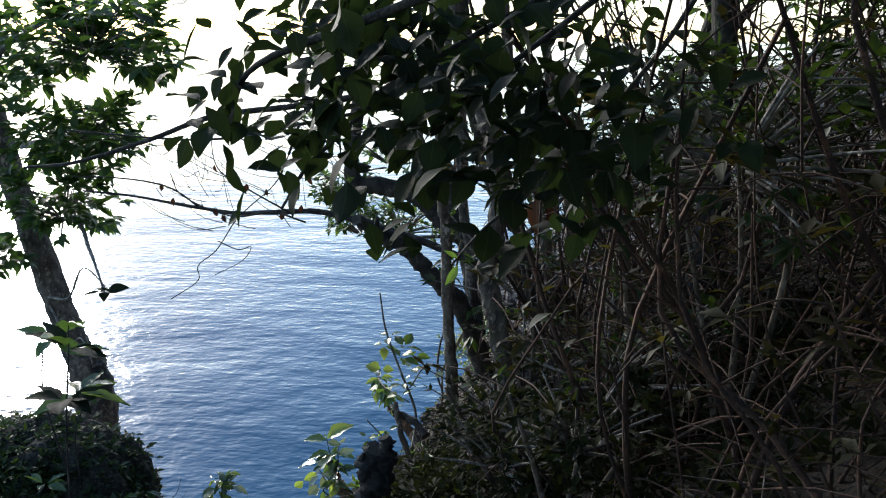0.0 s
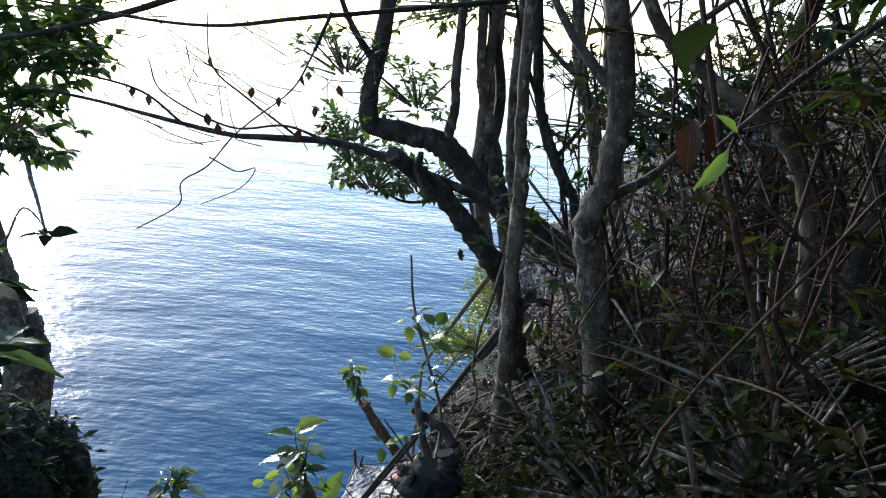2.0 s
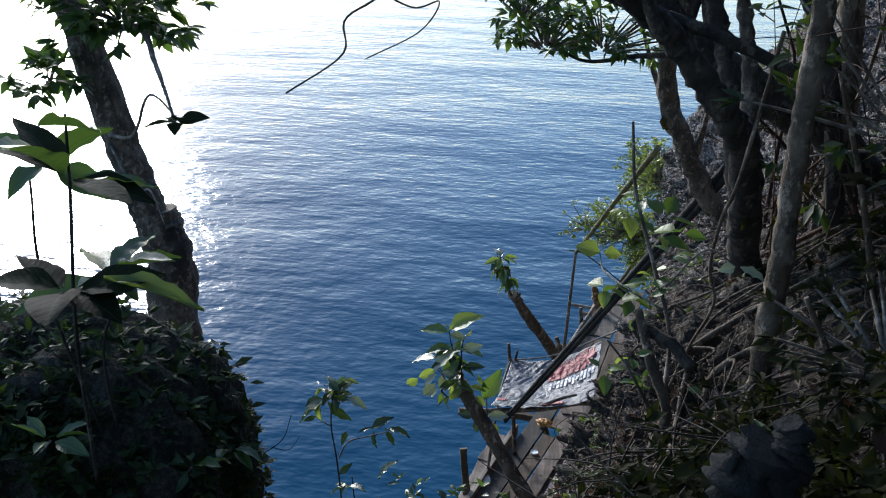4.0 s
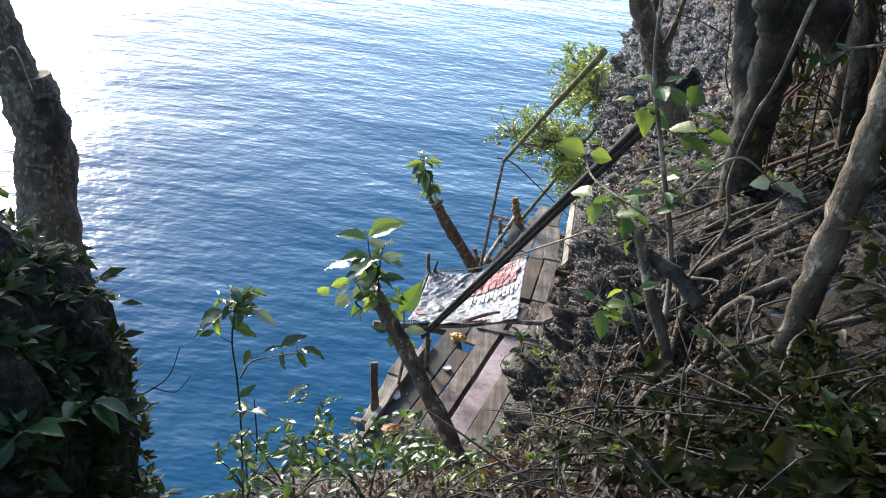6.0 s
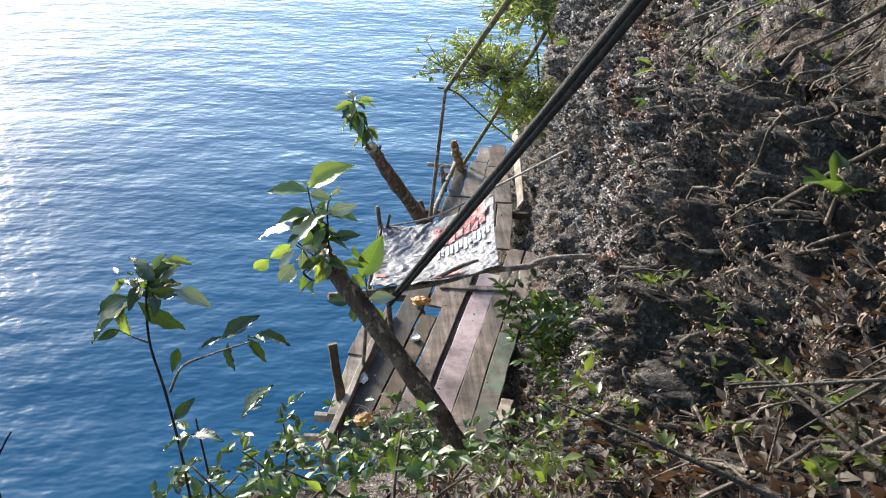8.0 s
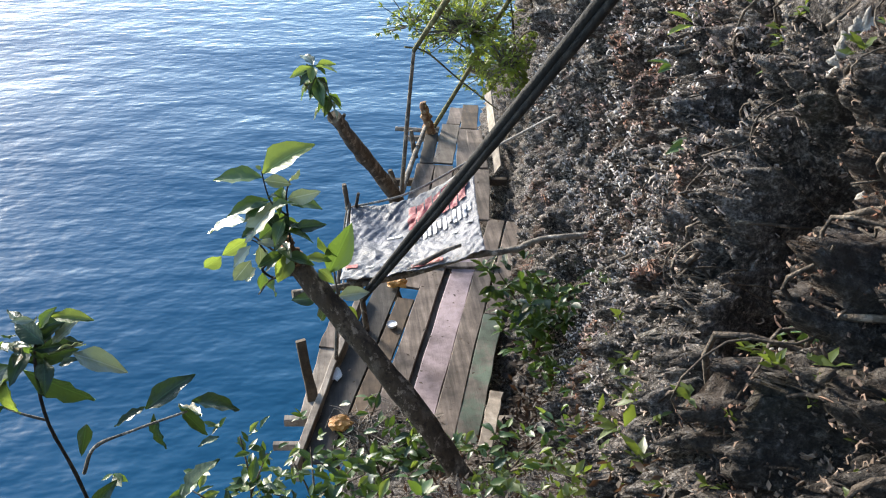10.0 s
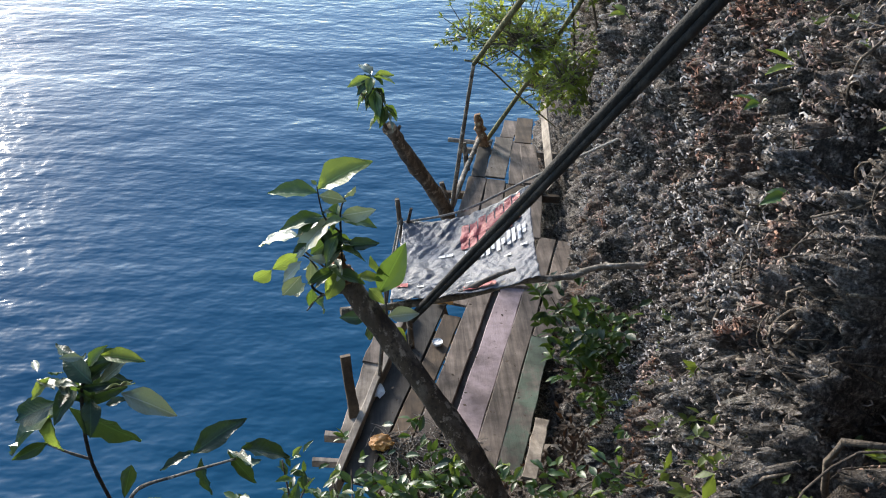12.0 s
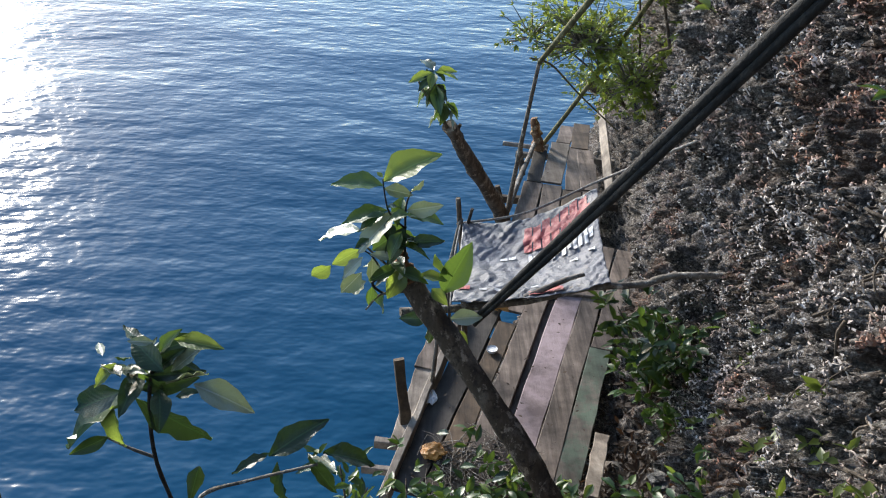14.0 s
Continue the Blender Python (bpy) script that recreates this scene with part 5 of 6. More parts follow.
crown(elbow, [((-0.5, 7.4, 0.05), (0.33, 0.3, 0.2), 60), ((-0.65, 7.3, 0.25), (0.3, 0.3, 0.35), 60), ((-0.15, 7.5, 0.05), (0.45, 0.35, 0.28), 90), ((-0.7, 7.4, 0.4), (0.25, 0.3, 0.22), 30), ((-0.75, 7.3, 0.9), (0.4, 0.4, 0.25), 50), ((-0.2, 7.4, 0.7), (0.45, 0.35, 0.32), 60), ((0.2, 7.5, 1.5), (0.9, 0.6, 0.6), 170), ((-0.6, 7.3, 1.7), (0.7, 0.6, 0.4), 100)], 0.09, LEAF_STUFF, 83, count=6, n=1)

bare = thing("bare_branch", (0.55, 5.6, 0.2), "long bare branch with dead twigs and few dry leaves", "branch")
limb("branch", [(0.62, 5.6, 0.12), (0.25, 5.6, 0.27), (-0.17, 5.6, 0.4), (-0.51, 5.6, 0.48), (-0.87, 5.55, 0.48), (-1.09, 5.5, 0.48), (-1.45, 5.5, 0.53), (-1.82, 5.5, 0.59), (-2.15, 5.45, 0.63)], 0.03, 0.006, BARK_DARK, bare, segs=8, steps=50, rough=0.12)
limb("twig", [(-0.57, 5.0, 0.97), (-0.66, 5.0, 0.79), (-0.85, 5.0, 0.62), (-0.94, 5.0, 0.53), (-0.86, 4.4, 0.5), (-0.9, 4.2, 0.46), (-0.91, 4.2, 0.37), (-1.07, 4.2, 0.26)], 0.0048, 0.0025, BARK_DARK, bare, segs=6, steps=40, rough=0.15)
limb("twig", [(-0.5, 5.0, 1.15), (-0.57, 5.0, 0.97)], 0.009, 0.009, BARK_DARK, bare, segs=6)
limb("twig", [(-0.43, 4.8, 0.58), (-0.64, 4.8, 0.64), (-0.89, 4.8, 0.61), (-1.19, 4.8, 0.73), (-1.26, 4.8, 0.87)], 0.007, 0.003, BARK_DARK, bare, segs=6, steps=30)
limb("twig", [(-1.35, 5.5, 0.52), (-1.55, 5.48, 0.66), (-1.85, 5.46, 0.72), (-2.2, 5.4, 0.74)], 0.008, 0.004, BARK_DARK, bare, segs=6, steps=24)
limb("twig", [(-0.92, 4.6, 0.5), (-0.8, 4.6, 0.45), (-0.72, 4.6, 0.47), (-0.78, 4.6, 0.38), (-0.95, 4.6, 0.29)], 0.0036, 0.002, BARK_DARK, bare, segs=5, steps=30)
limb("twig", [(-0.7, 5.5, 0.49), (-0.95, 5.3, 0.7), (-1.1, 5.2, 0.85), (-1.1, 5.1, 1.1)], 0.007, 0.003, BARK_DARK, bare, segs=5, steps=24)
limb("upper_branch", [(0.4, 5.4, 1.4), (-0.5, 5.1, 1.27), (-1.04, 5.0, 1.2), (-1.46, 5.0, 1.05), (-1.95, 5.0, 0.9), (-2.3, 5.0, 0.86)], 0.025, 0.008, BARK_DARK, bare, segs=7, steps=36)
limb("upper_branch", [(0.3, 5.5, 1.3), (-0.63, 5.2, 1.12), (-1.21, 5.2, 1.03), (-2.1, 5.2, 1.08)], 0.014, 0.005, BARK_DARK, bare, segs=6, steps=30)
fine = Soup(91)
for i in range(70):
    a = Vector((fine.r.uniform(-1.5, -0.2), fine.r.uniform(4.7, 5.5), fine.r.uniform(0.5, 1.1)))
    d = Vector((fine.r.uniform(-0.5, 0.1), fine.r.uniform(-0.2, 0.2), fine.r.uniform(0.0, 0.35)))
    fine.stick([a, a + d * 0.5 + Vector((0, 0, -0.04)), a + d], 0.003, 0.0015, 4, 5)
fine.make("spray", BARK_DARK, bare)["kind"] = "stuff"
for x, y, z in ((-1.25, 4.8, 0.72), (-1.0, 4.8, 0.66), (-0.72, 5.0, 0.75), (-0.62, 5.0, 0.86), (-0.85, 5.0, 0.78), (-0.55, 5.0, 0.72), (-0.95, 4.8, 0.62), (-0.6, 4.9, 0.62), (-1.05, 5.0, 0.9), (-1.6, 5.5, 0.68), (-0.5, 5.0, 0.65), (-0.45, 5.0, 0.83)):
    put_leaf(bare, BIG_DRY, (x, y, z), (x + leaf_dice.uniform(-0.02, 0.02), y, z - 0.055), up=(0, -1, 0), fat=1.2)


def pole_tree(name, points, r0, r1, material, label, seed, limbs=2):
    t = thing(name, points[0], label, "tree", "slender trees above the cliff")
    limb("trunk", points, r0, r1, material, t, segs=16, steps=70, rough=0.17, seed=seed)
    r = random.Random(seed)
    for i in range(limbs):
        line = spline(points, 10)
        a = line[5 + 2 * i]
        d = Vector((r.uniform(-0.6, 0.6), r.uniform(-0.4, 0.4), r.uniform(0.4, 0.9)))
        limb("limb", [a, a + d * 0.5 + Vector((0, 0, -0.08)), a + d], r1 * 0.6, 0.008, material, t, segs=7, steps=12, seed=seed + i)
    return t


pole_tree("slender_tree", [(0.49, 4.97, -1.3), (0.48, 4.95, -0.95), (0.47, 4.92, -0.45), (0.44, 4.87, 0.1), (0.43, 4.85, 0.57), (0.39, 4.85, 0.97), (0.35, 4.9, 3.4)], 0.05, 0.022, BARK_BROWN, "slender grey-barked tree standing on the slope", 1, limbs=0)
pole_tree("slender_tree", [(0.9, 4.4, -0.85), (0.81, 4.4, -0.23), (0.74, 4.4, 0.16), (0.68, 4.4, 0.42), (0.73, 4.4, 0.6), (0.74, 4.4, 0.95), (0.6, 4.3, 1.5), (0.3, 4.2, 2.6)], 0.06, 0.045, BARK_MOTTLED, "sinuous pale-barked tree at the path's edge", 2)
pole_tree("slender_tree", [(1.15, 6.5, -0.9), (0.95, 6.5, 0.05), (0.85, 6.5, 0.24), (0.67, 6.5, 0.59), (0.57, 6.5, 1.04), (0.4, 6.5, 2.6)], 0.045, 0.03, BARK_DARK, "dark stem leaning among the thicket", 6)
pole_tree("slender_tree", [(1.25, 7.0, -1.1), (1.22, 7.0, -0.3), (1.06, 7.0, 0.57), (0.89, 7.0, 1.06), (0.7, 7.0, 2.6)], 0.06, 0.04, BARK_BROWN, "brown trunk rising from the bank", 7)
pole_tree("slender_tree", [(1.6, 8.0, -0.9), (1.39, 8.0, 0.6), (1.25, 8.0, 1.11), (1.1, 8.0, 2.6)], 0.06, 0.04, BARK_BROWN, "brown trunk far back on the bank", 8)
bent = pole_tree("slender_tree", [(1.6, 4.1, -0.4), (1.48, 4.05, 0.08), (1.32, 4.0, 0.76), (0.92, 4.0, 1.07), (0.7, 4.0, 1.3), (0.3, 4.0, 2.2)], 0.035, 0.02, BARK_BROWN, "bent brown stem in the thicket", 9)
pole_tree("slender_tree", [(1.15, 8.95, -2.0), (1.03, 8.9, -1.72), (0.78, 8.9, -1.35), (0.62, 8.9, -1.06), (0.4, 8.9, -0.4), (0.35, 8.8, 1.6)], 0.1, 0.07, BARK_MOTTLED, "pale grey tree leaning off the cliff top", 10)

put_leaf(bent, BIG_DRY, (0.94, 4.05, 0.9), (0.92, 4.0, 0.72), up=(0, -1, 0), fat=1.3, label="red-brown dry leaf")
put_leaf(bent, BIG_DRY, (0.98, 4.05, 0.92), (1.03, 4.0, 0.78), up=(0, -1, 0), fat=1.2, label="red-brown dry leaf")

cut = thing("cut_root", (0.6, 6.0, -1.5), "pale sawn-off root stump on the bank", "stump")
limb("stump", [(0.45, 6.0, -1.6), (0.67, 6.0, -1.39), (0.76, 6.0, -1.18), (0.79, 6.0, -0.95)], 0.06, 0.055, BARK_GREY, cut, segs=14, steps=20, rough=0.15)
limb("dark_root", [(0.03, 5.36, -0.92), (0.08, 5.34, -0.94), (0.19, 5.3, -0.98), (0.28, 5.21, -1.04)], 0.022, 0.03, BARK_DARK, cut, segs=12, rough=0.2)
put_leaf(cut, BIG_DRY, (0.84, 5.9, -1.12), (0.82, 5.85, -1.36), up=(0, -1, 0), label="orange dry leaf")
put_leaf(cut, BIG_DRY, (0.9, 5.8, -1.0), (0.95, 5.7, -1.2), up=(0, -1, 0), label="orange dry leaf")

black = thing("charred_stump", (0.12, 3.64, -0.95), "jagged charred black stump beside the path", "stump")
limb("stump", [(0.1, 3.66, -1.25), (0.12, 3.65, -0.8), (0.12, 3.64, -0.55), (0.14, 3.63, -0.4), (0.17, 3.62, -0.31)], 0.075, 0.06, CHARRED, black, segs=22, steps=50, rough=0.38)
limb("knot", [(0.17, 3.64, -0.55), (0.2, 3.62, -0.4), (0.215, 3.62, -0.29), (0.2, 3.62, -0.24)], 0.06, 0.022, CHARRED, black, segs=16, steps=30, rough=0.45, seed=3)
limb("spike", [(0.12, 3.62, -0.5), (0.09, 3.6, -0.38), (0.1, 3.6, -0.32)], 0.04, 0.01, CHARRED, black, segs=12, rough=0.4, seed=5)

shrub = thing("leafy_shrub", (0.1, 5.12, -1.6), "slim shrub with bright translucent green leaves", "shrub")
limb("stem", [(0.16, 5.1, -1.7), (0.15, 5.1, -1.39), (0.18, 5.1, -1.18), (0.1, 5.2, -1.01), (0.05, 5.36, -0.86)], 0.026, 0.018, BARK_BROWN, shrub, segs=9, steps=20, rough=0.2)
limb("stem", [(0.12, 5.1, -1.2), (0.0, 5.0, -0.95), (-0.1, 4.95, -0.8)], 0.007, 0.004, BARK_GREY, shrub, segs=6)
for tip, n, length in (((0.11, 5.38, -0.44), 4, 0.12), ((0.09, 5.4, -0.53), 3, 0.11), ((0.16, 5.4, -0.61), 3, 0.11), ((0.18, 5.4, -0.51), 3, 0.11), ((0.0, 5.4, -0.37), 3, 0.1), ((-0.04, 5.4, -0.44), 3, 0.09), ((-0.09, 5.5, -0.83), 3, 0.1), ((-0.03, 5.42, -0.78), 3, 0.1), ((0.02, 5.4, -0.83), 3, 0.1), ((0.08, 5.4, -0.82), 2, 0.1), ((0.1, 5.4, -0.72), 3, 0.09), ((0.04, 5.4, -0.91), 3, 0.08), ((0.16, 5.4, -0.67), 2, 0.08), ((0.34, 5.14, -1.12), 2, 0.08), ((-0.1, 4.97, -0.95), 4, 0.09), ((0.02, 5.1, -0.95), 3, 0.09)):
    tuft(shrub, BIG_BROAD, tip, n, length, 0.8, 0.0)
for b, e, kinds in (((-0.1, 5.8, -0.79), (-0.02, 5.79, -0.78), BIG_BROAD), ((-0.12, 5.8, -0.79), (-0.23, 5.8, -0.75), BIG_BROAD), ((0.4, 5.3, -0.6), (0.34, 5.26, -0.6), BIG_PALE_SHEEN), ((0.42, 5.3, -0.6), (0.52, 5.26, -0.63), BIG_PALE_SHEEN)):
    put_leaf(shrub, kinds, b, e, up=(0, -0.7, 0.7), fat=1.3)
limb("stem", [(0.18, 5.2, -1.15), (0.19, 5.4, -0.96), (0.08, 5.4, -0.63), (-0.02, 5.4, -0.33), (-0.06, 5.4, -0.05)], 0.011, 0.006, BARK_GREY, shrub, segs=7, steps=24)
limb("stem", [(0.15, 5.35, -0.85), (0.02, 5.4, -0.8), (-0.1, 5.6, -0.8), (-0.12, 5.8, -0.79)], 0.006, 0.003, BARK_GREY, shrub, segs=6)
limb("stem", [(0.15, 5.38, -0.75), (0.28, 5.33, -0.55), (0.41, 5.3, -0.6)], 0.006, 0.003, BARK_GREY, shrub, segs=6)
vine = thing("hanging_vine", (0.3, 5.5, -1.1), "thin brown vine curving down the bank", "vine")
limb("vine_stem", [(0.5, 5.6, 0.3), (0.4, 5.5, -0.3), (0.36, 5.5, -0.45), (0.34, 5.5, -0.69), (0.38, 5.5, -0.87), (0.3, 5.5, -1.1), (0.2, 5.45, -1.4)], 0.009, 0.006, BARK_BROWN, vine, segs=7, steps=36)



for at, n, size, label in (((0.42, 4.36, -0.92), 9, 0.13, "low plant with long shining green leaves"), ((0.18, 5.75, -1.5), 8, 0.12, "rosette of long bluish-green leaves on the bank")):
    g = ground_at(at[1], at[0])
    plant = thing("bank_plant", g, label, "plant", "leafy plants on the bank")
    limb("stem", [g - Vector((0, 0, 0.03)), g + Vector((-0.01, -0.02, 0.05))], 0.008, 0.005, BARK_BROWN, plant, segs=5, steps=3)
    tuft(plant, BIG, g + Vector((-0.01, -0.02, 0.05)), n, size, 0.9, 0.35)


# ---- roots over the bank ----
def root(a, b, sag, r0, label, seed):
    """A root that follows the ground from a to b (y, u) on the bank."""
    r = random.Random(seed)
    pts = []
    for i in range(9):
        f = i / 8
        p, n = normal_at(a[0] + (b[0] - a[0]) * f + r.uniform(-0.06, 0.06), a[1] + (b[1] - a[1]) * f + r.uniform(-0.01, 0.01))
        pts.append(p + n * (0.015 + sag * math.sin(math.pi * f)))
    t = thing("root", pts[0], label, "root", "roots over the bank")
    limb("root_run", pts, r0, r0 * 0.4, BARK_MOTTLED, t, segs=8, steps=40, rough=0.2, seed=seed)
    q = pts[4]
    limb("rootlet", [q, q + Vector((r.uniform(-0.1, 0.1), -0.12, 0.05)), q + Vector((r.uniform(-0.2, 0.2), -0.3, -0.05))], r0 * 0.4, 0.003, BARK_MOTTLED, t, segs=5, steps=10, seed=seed)


root((6.6, 0.86), (4.7, 0.55), 0.08, 0.02, "pale crooked root running down the bank", 1)
root((5.6, 0.9), (4.9, 0.5), 0.05, 0.024, "thick pale root at the path's edge", 2)
root((5.0, 0.86), (5.9, 0.6), 0.1, 0.014, "thin looping grey root on dead leaves", 3)
root((4.6, 0.85), (5.2, 0.52), 0.06, 0.016, "grey root crossing the bank", 4)
root((7.2, 0.9), (5.6, 0.68), 0.1, 0.012, "thin pale vine over the rocks", 5)
root((6.2, 0.9), (6.6, 0.6), 0.06, 0.014, "grey root hanging to the ledge", 6)
root((3.6, 0.88), (4.4, 0.62), 0.08, 0.016, "brown root on the shaded slope", 7)
root((8.2, 0.88), (7.0, 0.7), 0.05, 0.012, "grey vine along the cliff top", 8)
root((5.4, 0.78), (4.5, 0.66), 0.12, 0.01, "thin white looping vine", 9)


tangle = Soup(41)
for i in range(330):
    y = tangle.r.uniform(4.9, 8.4)
    u = tangle.r.uniform(0.46, 0.92)
    dy, du = tangle.r.uniform(-0.28, 0.28), tangle.r.uniform(-0.1, 0.1)
    pts = []
    for k in range(6):
        p, n = normal_at(y + dy * k / 5 + tangle.r.uniform(-0.03, 0.03), min(max(u + du * k / 5, 0.44), 0.95))
        pts.append(p + n * tangle.r.uniform(0.005, 0.05))
    r0 = tangle.r.choice((0.003, 0.004, 0.006, 0.009))
    tangle.stick(pts, r0, r0 * 0.5, 5, 15)
tagged(tangle.make("root_tangle", BARK_MOTTLED), "thin brown roots and vines crossing the rock", "roots", kind="stuff")


# ---- thicket ----
def clear_of_path(p, gap=0.45):
    """True where p keeps its distance from the walked line."""
    line = ((0.75, -0.5, 1.75), (0.71, -0.13, 1.68), (0.39, 0.38, 1.43), (0.14, 1.11, 1.09), (-0.14, 1.76, 0.83), (-0.24, 2.03, 0.76), (-0.55, 2.8, 0.35), (-0.8, 3.44, -0.09), (-0.91, 4.07, -0.65), (-0.91, 5.1, -0.9), (-1.17, 5.4, -1.1))
    for a, b in zip(line, line[1:]):
        a, b = Vector(a), Vector(b)
        f = min(max((p - a).dot(b - a) / (b - a).length_squared, 0), 1)
        if (a.lerp(b, f) - p).length < gap:
            return False
    return True


brush = thing("thicket", (2.0, 4.0, 0.3), "dense thicket of thin dry brown stems", "thicket", kind="stuff")
stems, leaves = Soup(101), Soup(102)
made = 0
while made < 300:
    y = stems.r.uniform(1.9, 7.6)
    u = stems.r.uniform(0.72, 0.985)
    p = surface(y, u)
    if p.x < 0.62 + (0.15 if y < 3 else 0.0 if y < 4.5 else 0.22) or p.x > 4.5 or stems.r.random() > 1.25 - 0.25 * p.x:
        continue
    made += 1
    h = stems.r.uniform(0.9, 2.6)
    lean = Vector((stems.r.uniform(-0.6, 0.4), stems.r.uniform(-0.5, 0.5), 1)) * h
    mid = p + lean * 0.5 + Vector((stems.r.uniform(-0.4, 0.4), stems.r.uniform(-0.35, 0.35), 0))
    top = p + lean
    if top.x < 0.5 or mid.x < 0.55 or not (clear_of_path(top) and clear_of_path(mid)):
        continue
    r0 = stems.r.choice((0.005, 0.007, 0.01, 0.016))
    stems.stick([p, p.lerp(mid, 0.5) + stems.way(-0.1, 0.1) * 0.09, mid, top], r0, r0 * 0.45, 5, 9)
    for k in range(6):
        a = p.lerp(mid, stems.r.uniform(0.2, 1.0)) if k < 3 else mid.lerp(top, stems.r.random())
        b = a + stems.way(-0.2, 0.8) * stems.r.uniform(0.15, 0.5)
        if clear_of_path(b, 0.4):
            stems.stick([a, a.lerp(b, 0.5) + Vector((0, 0, 0.03)), b], 0.004, 0.002, 4, 4)
            if stems.r.random() < 0.6:
                leaves.whorl(b, Vector((0, 0, 0.4)), stems.r.uniform(0.06, 0.11), 5, 1)
stems.make("stems", BARK_STEM, brush)
leaves.make("leaves", mat_leaf("thicket_leaf", (0.011, 0.015, 0.006), (0.04, 0.034, 0.013), (0.06, 0.05, 0.01), gloss=0.6, per="island", shine=0.15), brush)

for i, (c, n) in enumerate((((1.5, 5.6, 0.9), 150), ((2.3, 4.6, 1.3), 170), ((1.3, 7.6, 0.7), 110), ((2.6, 7.0, 1.1), 130), ((3.2, 4.2, 1.7), 130), ((1.7, 3.3, 1.35), 150), ((2.4, 2.4, 1.7), 130), ((0.95, 5.3, 0.1), 50), ((1.3, 3.9, 0.1), 60), ((0.8, 3.75, -0.3), 130), ((1.1, 3.2, 0.1), 130), ((0.75, 4.5, -0.45), 70))):
    g = ground_at(c[1], c[0])
    t = thing("dark_bush", g, "tangled bush, its leaves coloured dark for deep shade", "bush", "bushes in the thicket")
    for k in range(3):
        e = Vector(c) + Vector((0.3 * (k - 1), 0.1 * k, 0.1))
        limb("stem", [g - Vector((0, 0, 0.1)), g.lerp(e, 0.5) + Vector((0.05 * k, 0, 0)), e], 0.018, 0.008, BARK_BROWN, t, segs=6, seed=k)
    crown(t, [(c, (0.75, 0.7, 0.6) if i < 9 else (0.4, 0.38, 0.26), n)], 0.1 if i < 9 else 0.07, LEAF_SHADE if i < 9 else LEAF_DEEP_SHADE, 150 + 3 * i, count=6, n=1)
under = Soup(103)
for i in range(5200):
    y = under.r.uniform(2.4, 7.2)
    p, n = normal_at(y, under.r.uniform(0.5 if y < 5 else 0.73, 0.97))
    if clear_of_path(p, 0.6) and (y < 4.2 or i % 6 == 0):
        under.whorl(p + n * under.r.uniform(0.02, 0.16), n, under.r.uniform(0.035, 0.1), 5, 1)
for i in range(1300):
    y = under.r.uniform(3.4, 4.7)
    p, n = normal_at(y, under.r.uniform(0.58 if y < 5.1 else 0.74, 0.86))
    if clear_of_path(p, 0.6):
        under.whorl(p + n * under.r.uniform(0.02, 0.12), n, under.r.uniform(0.03, 0.06), 6, 1)
tagged(under.make("undergrowth", LEAF_DEEP_SHADE), "low green plants on the slope, shade put into their colour", "undergrowth", kind="stuff")

# large leaves that hang over the path
over = thing("overhanging_branch", (1.3, 2.3, 2.0), "broad-leaved branch hanging over the path, leaves darkened as silhouettes", "branch")
limb("branch", [(1.5, 2.6, 2.3), (0.95, 1.95, 1.95), (0.5, 1.75, 1.75), (0.15, 1.85, 1.62), (0.05, 1.95, 1.5)], 0.018, 0.005, BARK_DARK, over, segs=7, steps=24)
limb("branch", [(1.5, 2.6, 2.3), (1.2, 2.1, 2.0), (0.9, 1.75, 1.75), (0.7, 1.7, 1.6)], 0.014, 0.005, BARK_DARK, over, segs=7, steps=20)
limb("branch", [(1.5, 2.7, 2.3), (1.0, 2.4, 1.9), (0.5, 2.3, 1.6), (0.2, 2.25, 1.35), (0.1, 2.2, 1.2)], 0.014, 0.004, BARK_DARK, over, segs=7, steps=20)
limb("branch", [(1.5, 2.7, 2.3), (1.3, 2.5, 1.8), (1.0, 2.45, 1.4), (0.7, 2.5, 1.1), (0.58, 2.55, 0.95)], 0.012, 0.004, BARK_DARK, over, segs=7, steps=20)
hung = 0
while hung < 840:
    c = leaf_dice.choice(((0.15, 1.75, 1.55), (0.15, 2.0, 1.5), (0.4, 1.6, 1.62), (0.55, 1.65, 1.5), (0.7, 1.6, 1.55), (0.9, 1.65, 1.6), (0.85, 1.85, 1.5), (0.75, 2.15, 1.5), (0.85, 2.1, 1.3), (0.95, 2.35, 1.3), (0.35, 2.1, 1.45), (0.3, 2.4, 1.75), (0.6, 2.5, 1.7), (0.9, 2.5, 1.65), (1.1, 2.1, 1.6), (0.5, 2.2, 1.55), (0.25, 2.2, 1.72), (0.45, 2.3, 1.68), (0.75, 2.4, 1.75), (0.55, 2.0, 1.65), (0.3, 2.0, 1.62)))
    b = Vector(c) + Vector([leaf_dice.gauss(0, 0.13) for _ in range(3)])
    d = Vector((leaf_dice.uniform(-1, 0.6), leaf_dice.uniform(-0.8, 0.6), leaf_dice.uniform(-0.9, 0.4))).normalized()
    e = b + d * leaf_dice.uniform(0.06, 0.1)
    hung += 1
    if clear_of_path(b, 0.42) and clear_of_path(e, 0.42):
        put_leaf(over, BIG_SILHOUETTE, b, e, fat=1.15)
for b, e in (((0.6, 2.55, 0.95), (0.56, 2.55, 0.87)), ((0.6, 2.52, 0.98), (0.56, 2.5, 1.01))):
    put_leaf(over, BIG, b, e, up=(0, -1, 0.2), fat=0.75)

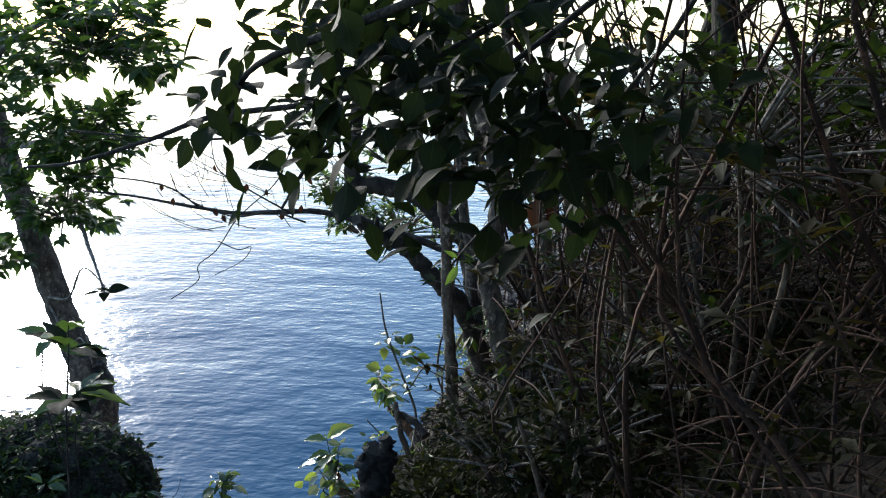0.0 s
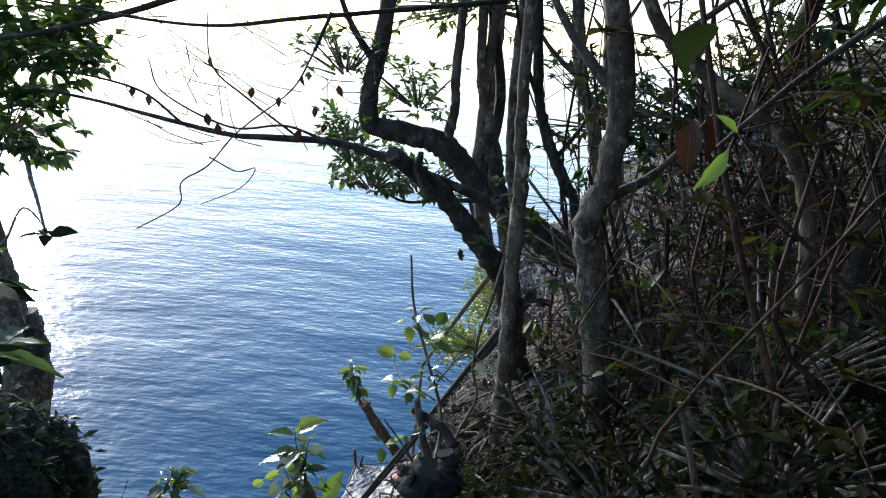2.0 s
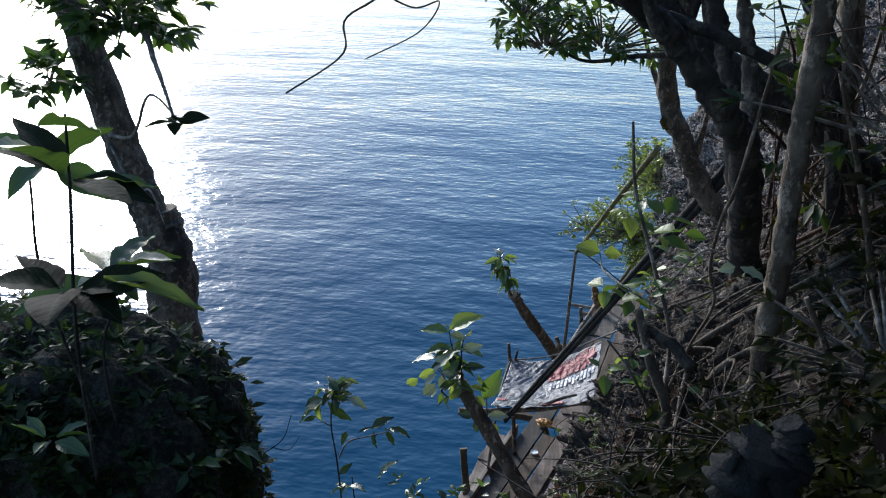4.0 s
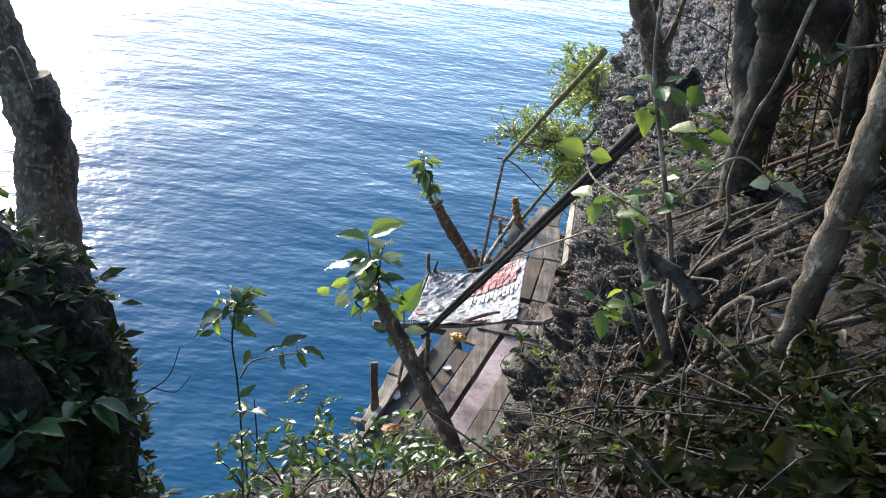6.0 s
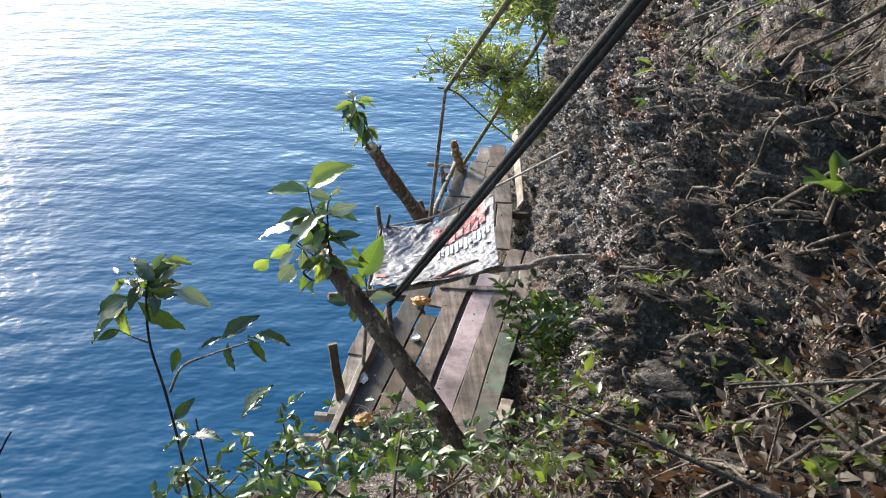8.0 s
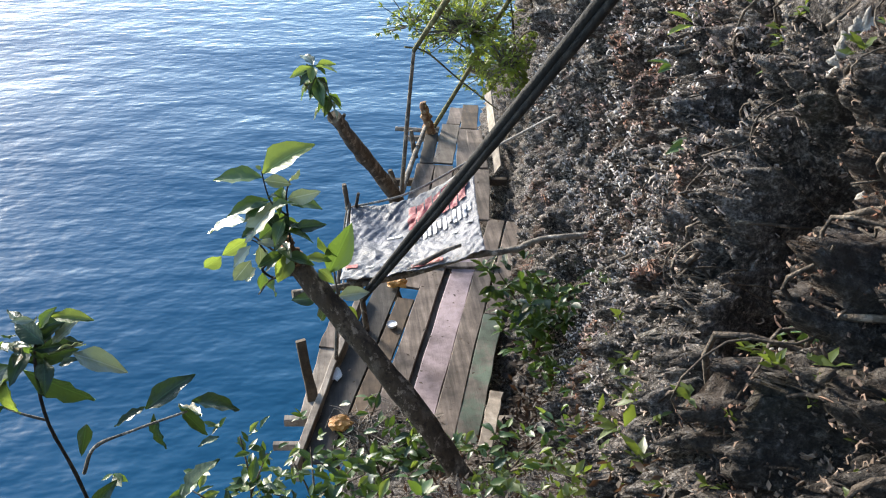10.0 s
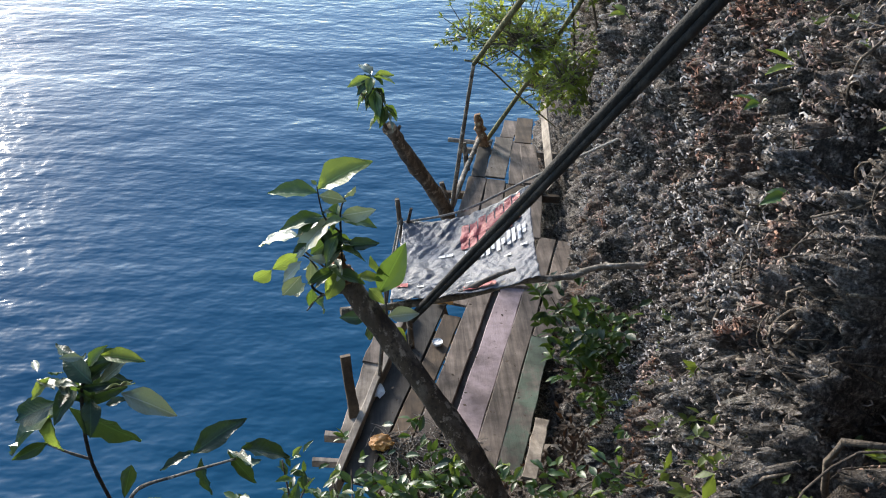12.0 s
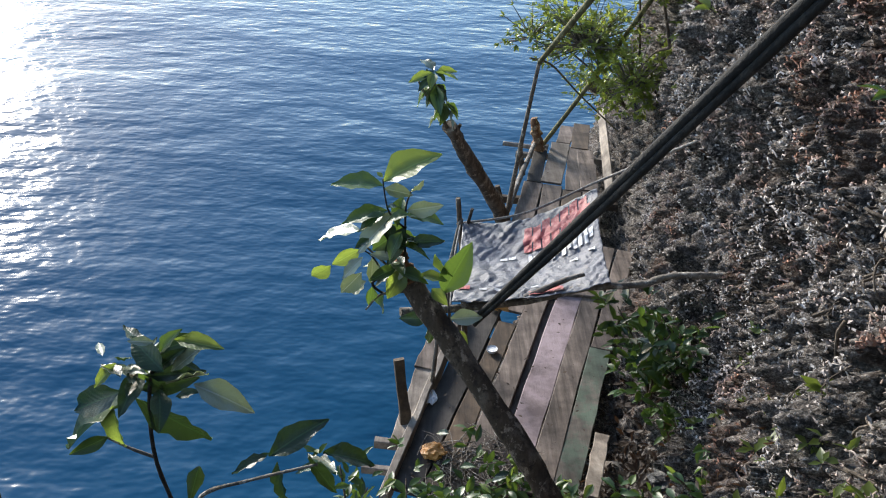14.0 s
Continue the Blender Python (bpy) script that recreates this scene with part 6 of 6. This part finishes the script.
bank_shrub = thing("rock_shrub", (-1.6, 4.0, -0.85), "large-leaved shrub on the mossy rock", "shrub")
limb("stem", [(-1.62, 4.05, -0.9), (-1.6, 4.0, -0.5), (-1.5, 3.95, -0.28)], 0.006, 0.003, BARK_DARK, bank_shrub, segs=6)
limb("stem", [(-1.66, 4.05, -0.9), (-1.75, 4.0, -0.3), (-1.7, 3.95, 0.05)], 0.006, 0.003, BARK_DARK, bank_shrub, segs=6)
limb("stem", [(-1.62, 3.9, -0.9), (-1.5, 3.75, -0.3), (-1.42, 3.7, 0.1), (-1.4, 3.7, 0.3)], 0.006, 0.003, BARK_DARK, bank_shrub, segs=6)
tuft(bank_shrub, BIG, (-1.5, 3.92, -0.2), 7, 0.22)
tuft(bank_shrub, BIG, (-1.62, 3.92, 0.1), 7, 0.2)
tuft(bank_shrub, BIG + BIG_SILHOUETTE, (-1.42, 3.7, 0.15), 6, 0.2, 0.7, 0.2)
tuft(bank_shrub, BIG_SILHOUETTE, (-1.48, 3.72, -0.15), 6, 0.2)
put_leaf(bank_shrub, BIG_PALE, (-1.4, 3.75, -0.12), (-1.13, 3.72, -0.14), fat=0.5)
put_leaf(bank_shrub, BIG, (-1.47, 3.7, 0.27), (-1.29, 3.66, 0.31), fat=0.8)
moss = Soup(111)
for i in range(5200):
    a = moss.r.uniform(-2.6, 0.9)
    d = Vector((math.cos(a), math.sin(a) * 0.7, moss.r.uniform(-0.7, 1.6))).normalized()
    d = d / (abs(d.x) ** 5 + abs(d.y) ** 5 + abs(d.z) ** 5) ** 0.2
    p = Vector((-2.6 + d.x * 1.25, 4.25 + d.y * 0.6, -2.56 + d.z * 1.83)) + moss.way(-1, 1) * moss.r.uniform(0, 0.05)
    moss.whorl(p, d.normalized(), moss.r.choice((0.025, 0.035, 0.05, 0.065)), 5, 1)
tops = [v for v in rock.data.vertices if v.normal.z > 0.3]
for i in range(1700):
    v = moss.r.choice(tops)
    moss.whorl(v.co + rock.location + v.normal * 0.015, v.normal, moss.r.choice((0.035, 0.05, 0.065)), 5, 1)
tagged(moss.make("rock_leaves", LEAF_SHADE), "small shade-coloured leaves covering the mossy rock", "creeper", kind="stuff")
dry = thing("dead_twig", (-1.45, 4.72, -1.38), "thin dead forked twig on the rock's edge", "twig")
limb("twig", [(-1.5, 4.72, -1.4), (-1.37, 4.75, -1.3), (-1.32, 4.75, -1.17)], 0.0025, 0.0015, BARK_DARK, dry, segs=5)
limb("fork", [(-1.41, 4.74, -1.33), (-1.34, 4.75, -1.34), (-1.29, 4.75, -1.27)], 0.002, 0.001, BARK_DARK, dry, segs=5)
for i, (x, y, z, n) in enumerate(((-1.5, 4.25, -0.85, 5), (-1.38, 4.3, -1.02, 6), (-1.42, 4.1, -0.95, 5), (-1.75, 3.9, -0.75, 6))):
    t = thing("rock_plant", (x, y, z), "small leafy plant on the mossy rock", "plant", "plants on the mossy rock")
    limb("stem", [(x - 0.05, y, z - 0.06), (x, y, z)], 0.006, 0.004, BARK_GREY, t, segs=5, steps=3)
    tuft(t, BIG, (x, y, z), n, 0.11)

# far bushes on the cliff past the platform
for i, (c, blobs) in enumerate((((1.5, 15.6, -4.9), [((0.8, 15.8, -4.4), (0.75, 0.7, 0.65), 520), ((1.2, 15.6, -3.3), (0.75, 0.7, 0.65), 480)]), ((1.4, 14.2, -4.0), [((1.1, 14.6, -3.1), (0.55, 0.6, 0.65), 330), ((1.25, 14.9, -4.6), (0.45, 0.5, 0.6), 260)]), ((1.7, 16.8, -5.8), [((1.3, 16.9, -5.5), (0.55, 0.5, 0.5), 170), ((0.1, 16.0, -4.4), (0.55, 0.4, 0.4), 70)]))):
    t = thing("cliff_bush", c, "light green bush hanging from the far cliff", "bush", "bushes on the far cliff")
    for centre, radii, n in blobs:
        limb("stem", [c, Vector(c).lerp(Vector(centre), 0.5) + Vector((0, 0, 0.1)), centre], 0.02, 0.006, BARK_BROWN, t, segs=6)
    crown(t, blobs, 0.09, LEAF_LIGHT, 120 + 3 * i, count=6, n=1)


# ---- woods behind and above: mostly out of view, added to shade the path ----
def shade_tree(x, y, height, spread, tufts, seed):
    z = ground_at(y, x).z
    t = thing("tree", (x, y, z), "tree with a broad leafy crown, added to shade the path", "tree", "trees over the path")
    r = random.Random(seed)
    top = Vector((x + r.uniform(-0.3, 0.3), y + r.uniform(-0.3, 0.3), z + height))
    limb("trunk", [(x, y, z - 0.2), (x + r.uniform(-0.15, 0.15), y, z + height * 0.5), top], 0.1, 0.05, BARK_DARK, t, seed=seed)
    blobs = []
    for i in range(4):
        a = 1.57 * i + r.uniform(-0.4, 0.4)
        c = top + Vector((math.cos(a) * spread * 0.6, math.sin(a) * spread * 0.6, r.uniform(-0.3, 0.3)))
        limb("limb", [top - Vector((0, 0, height * 0.25)), top.lerp(c, 0.5), c], 0.04, 0.015, BARK_DARK, t, segs=7, steps=10)
        blobs.append((c, (spread * 0.75, spread * 0.75, 0.55), tufts // 4))
    crown(t, blobs, 0.17, LEAF_STUFF, seed, count=6, n=1)


for i, (x, y, h, w, n) in enumerate(((1.9, 0.6, 2.6, 1.5, 560), (2.6, 2.6, 2.6, 1.6, 620), (1.9, 4.6, 3.0, 1.5, 520), (3.2, 5.0, 2.4, 1.6, 400), (2.4, 7.0, 2.6, 1.5, 240), (-0.6, -2.2, 2.7, 1.6, 560), (1.2, -3.6, 2.6, 1.7, 460), (3.6, -1.4, 2.2, 1.7, 460), (4.4, 3.6, 1.8, 1.6, 400), (4.2, 7.2, 2.0, 1.6, 220))):
    shade_tree(x, y, h, w, n, 200 + i * 5)
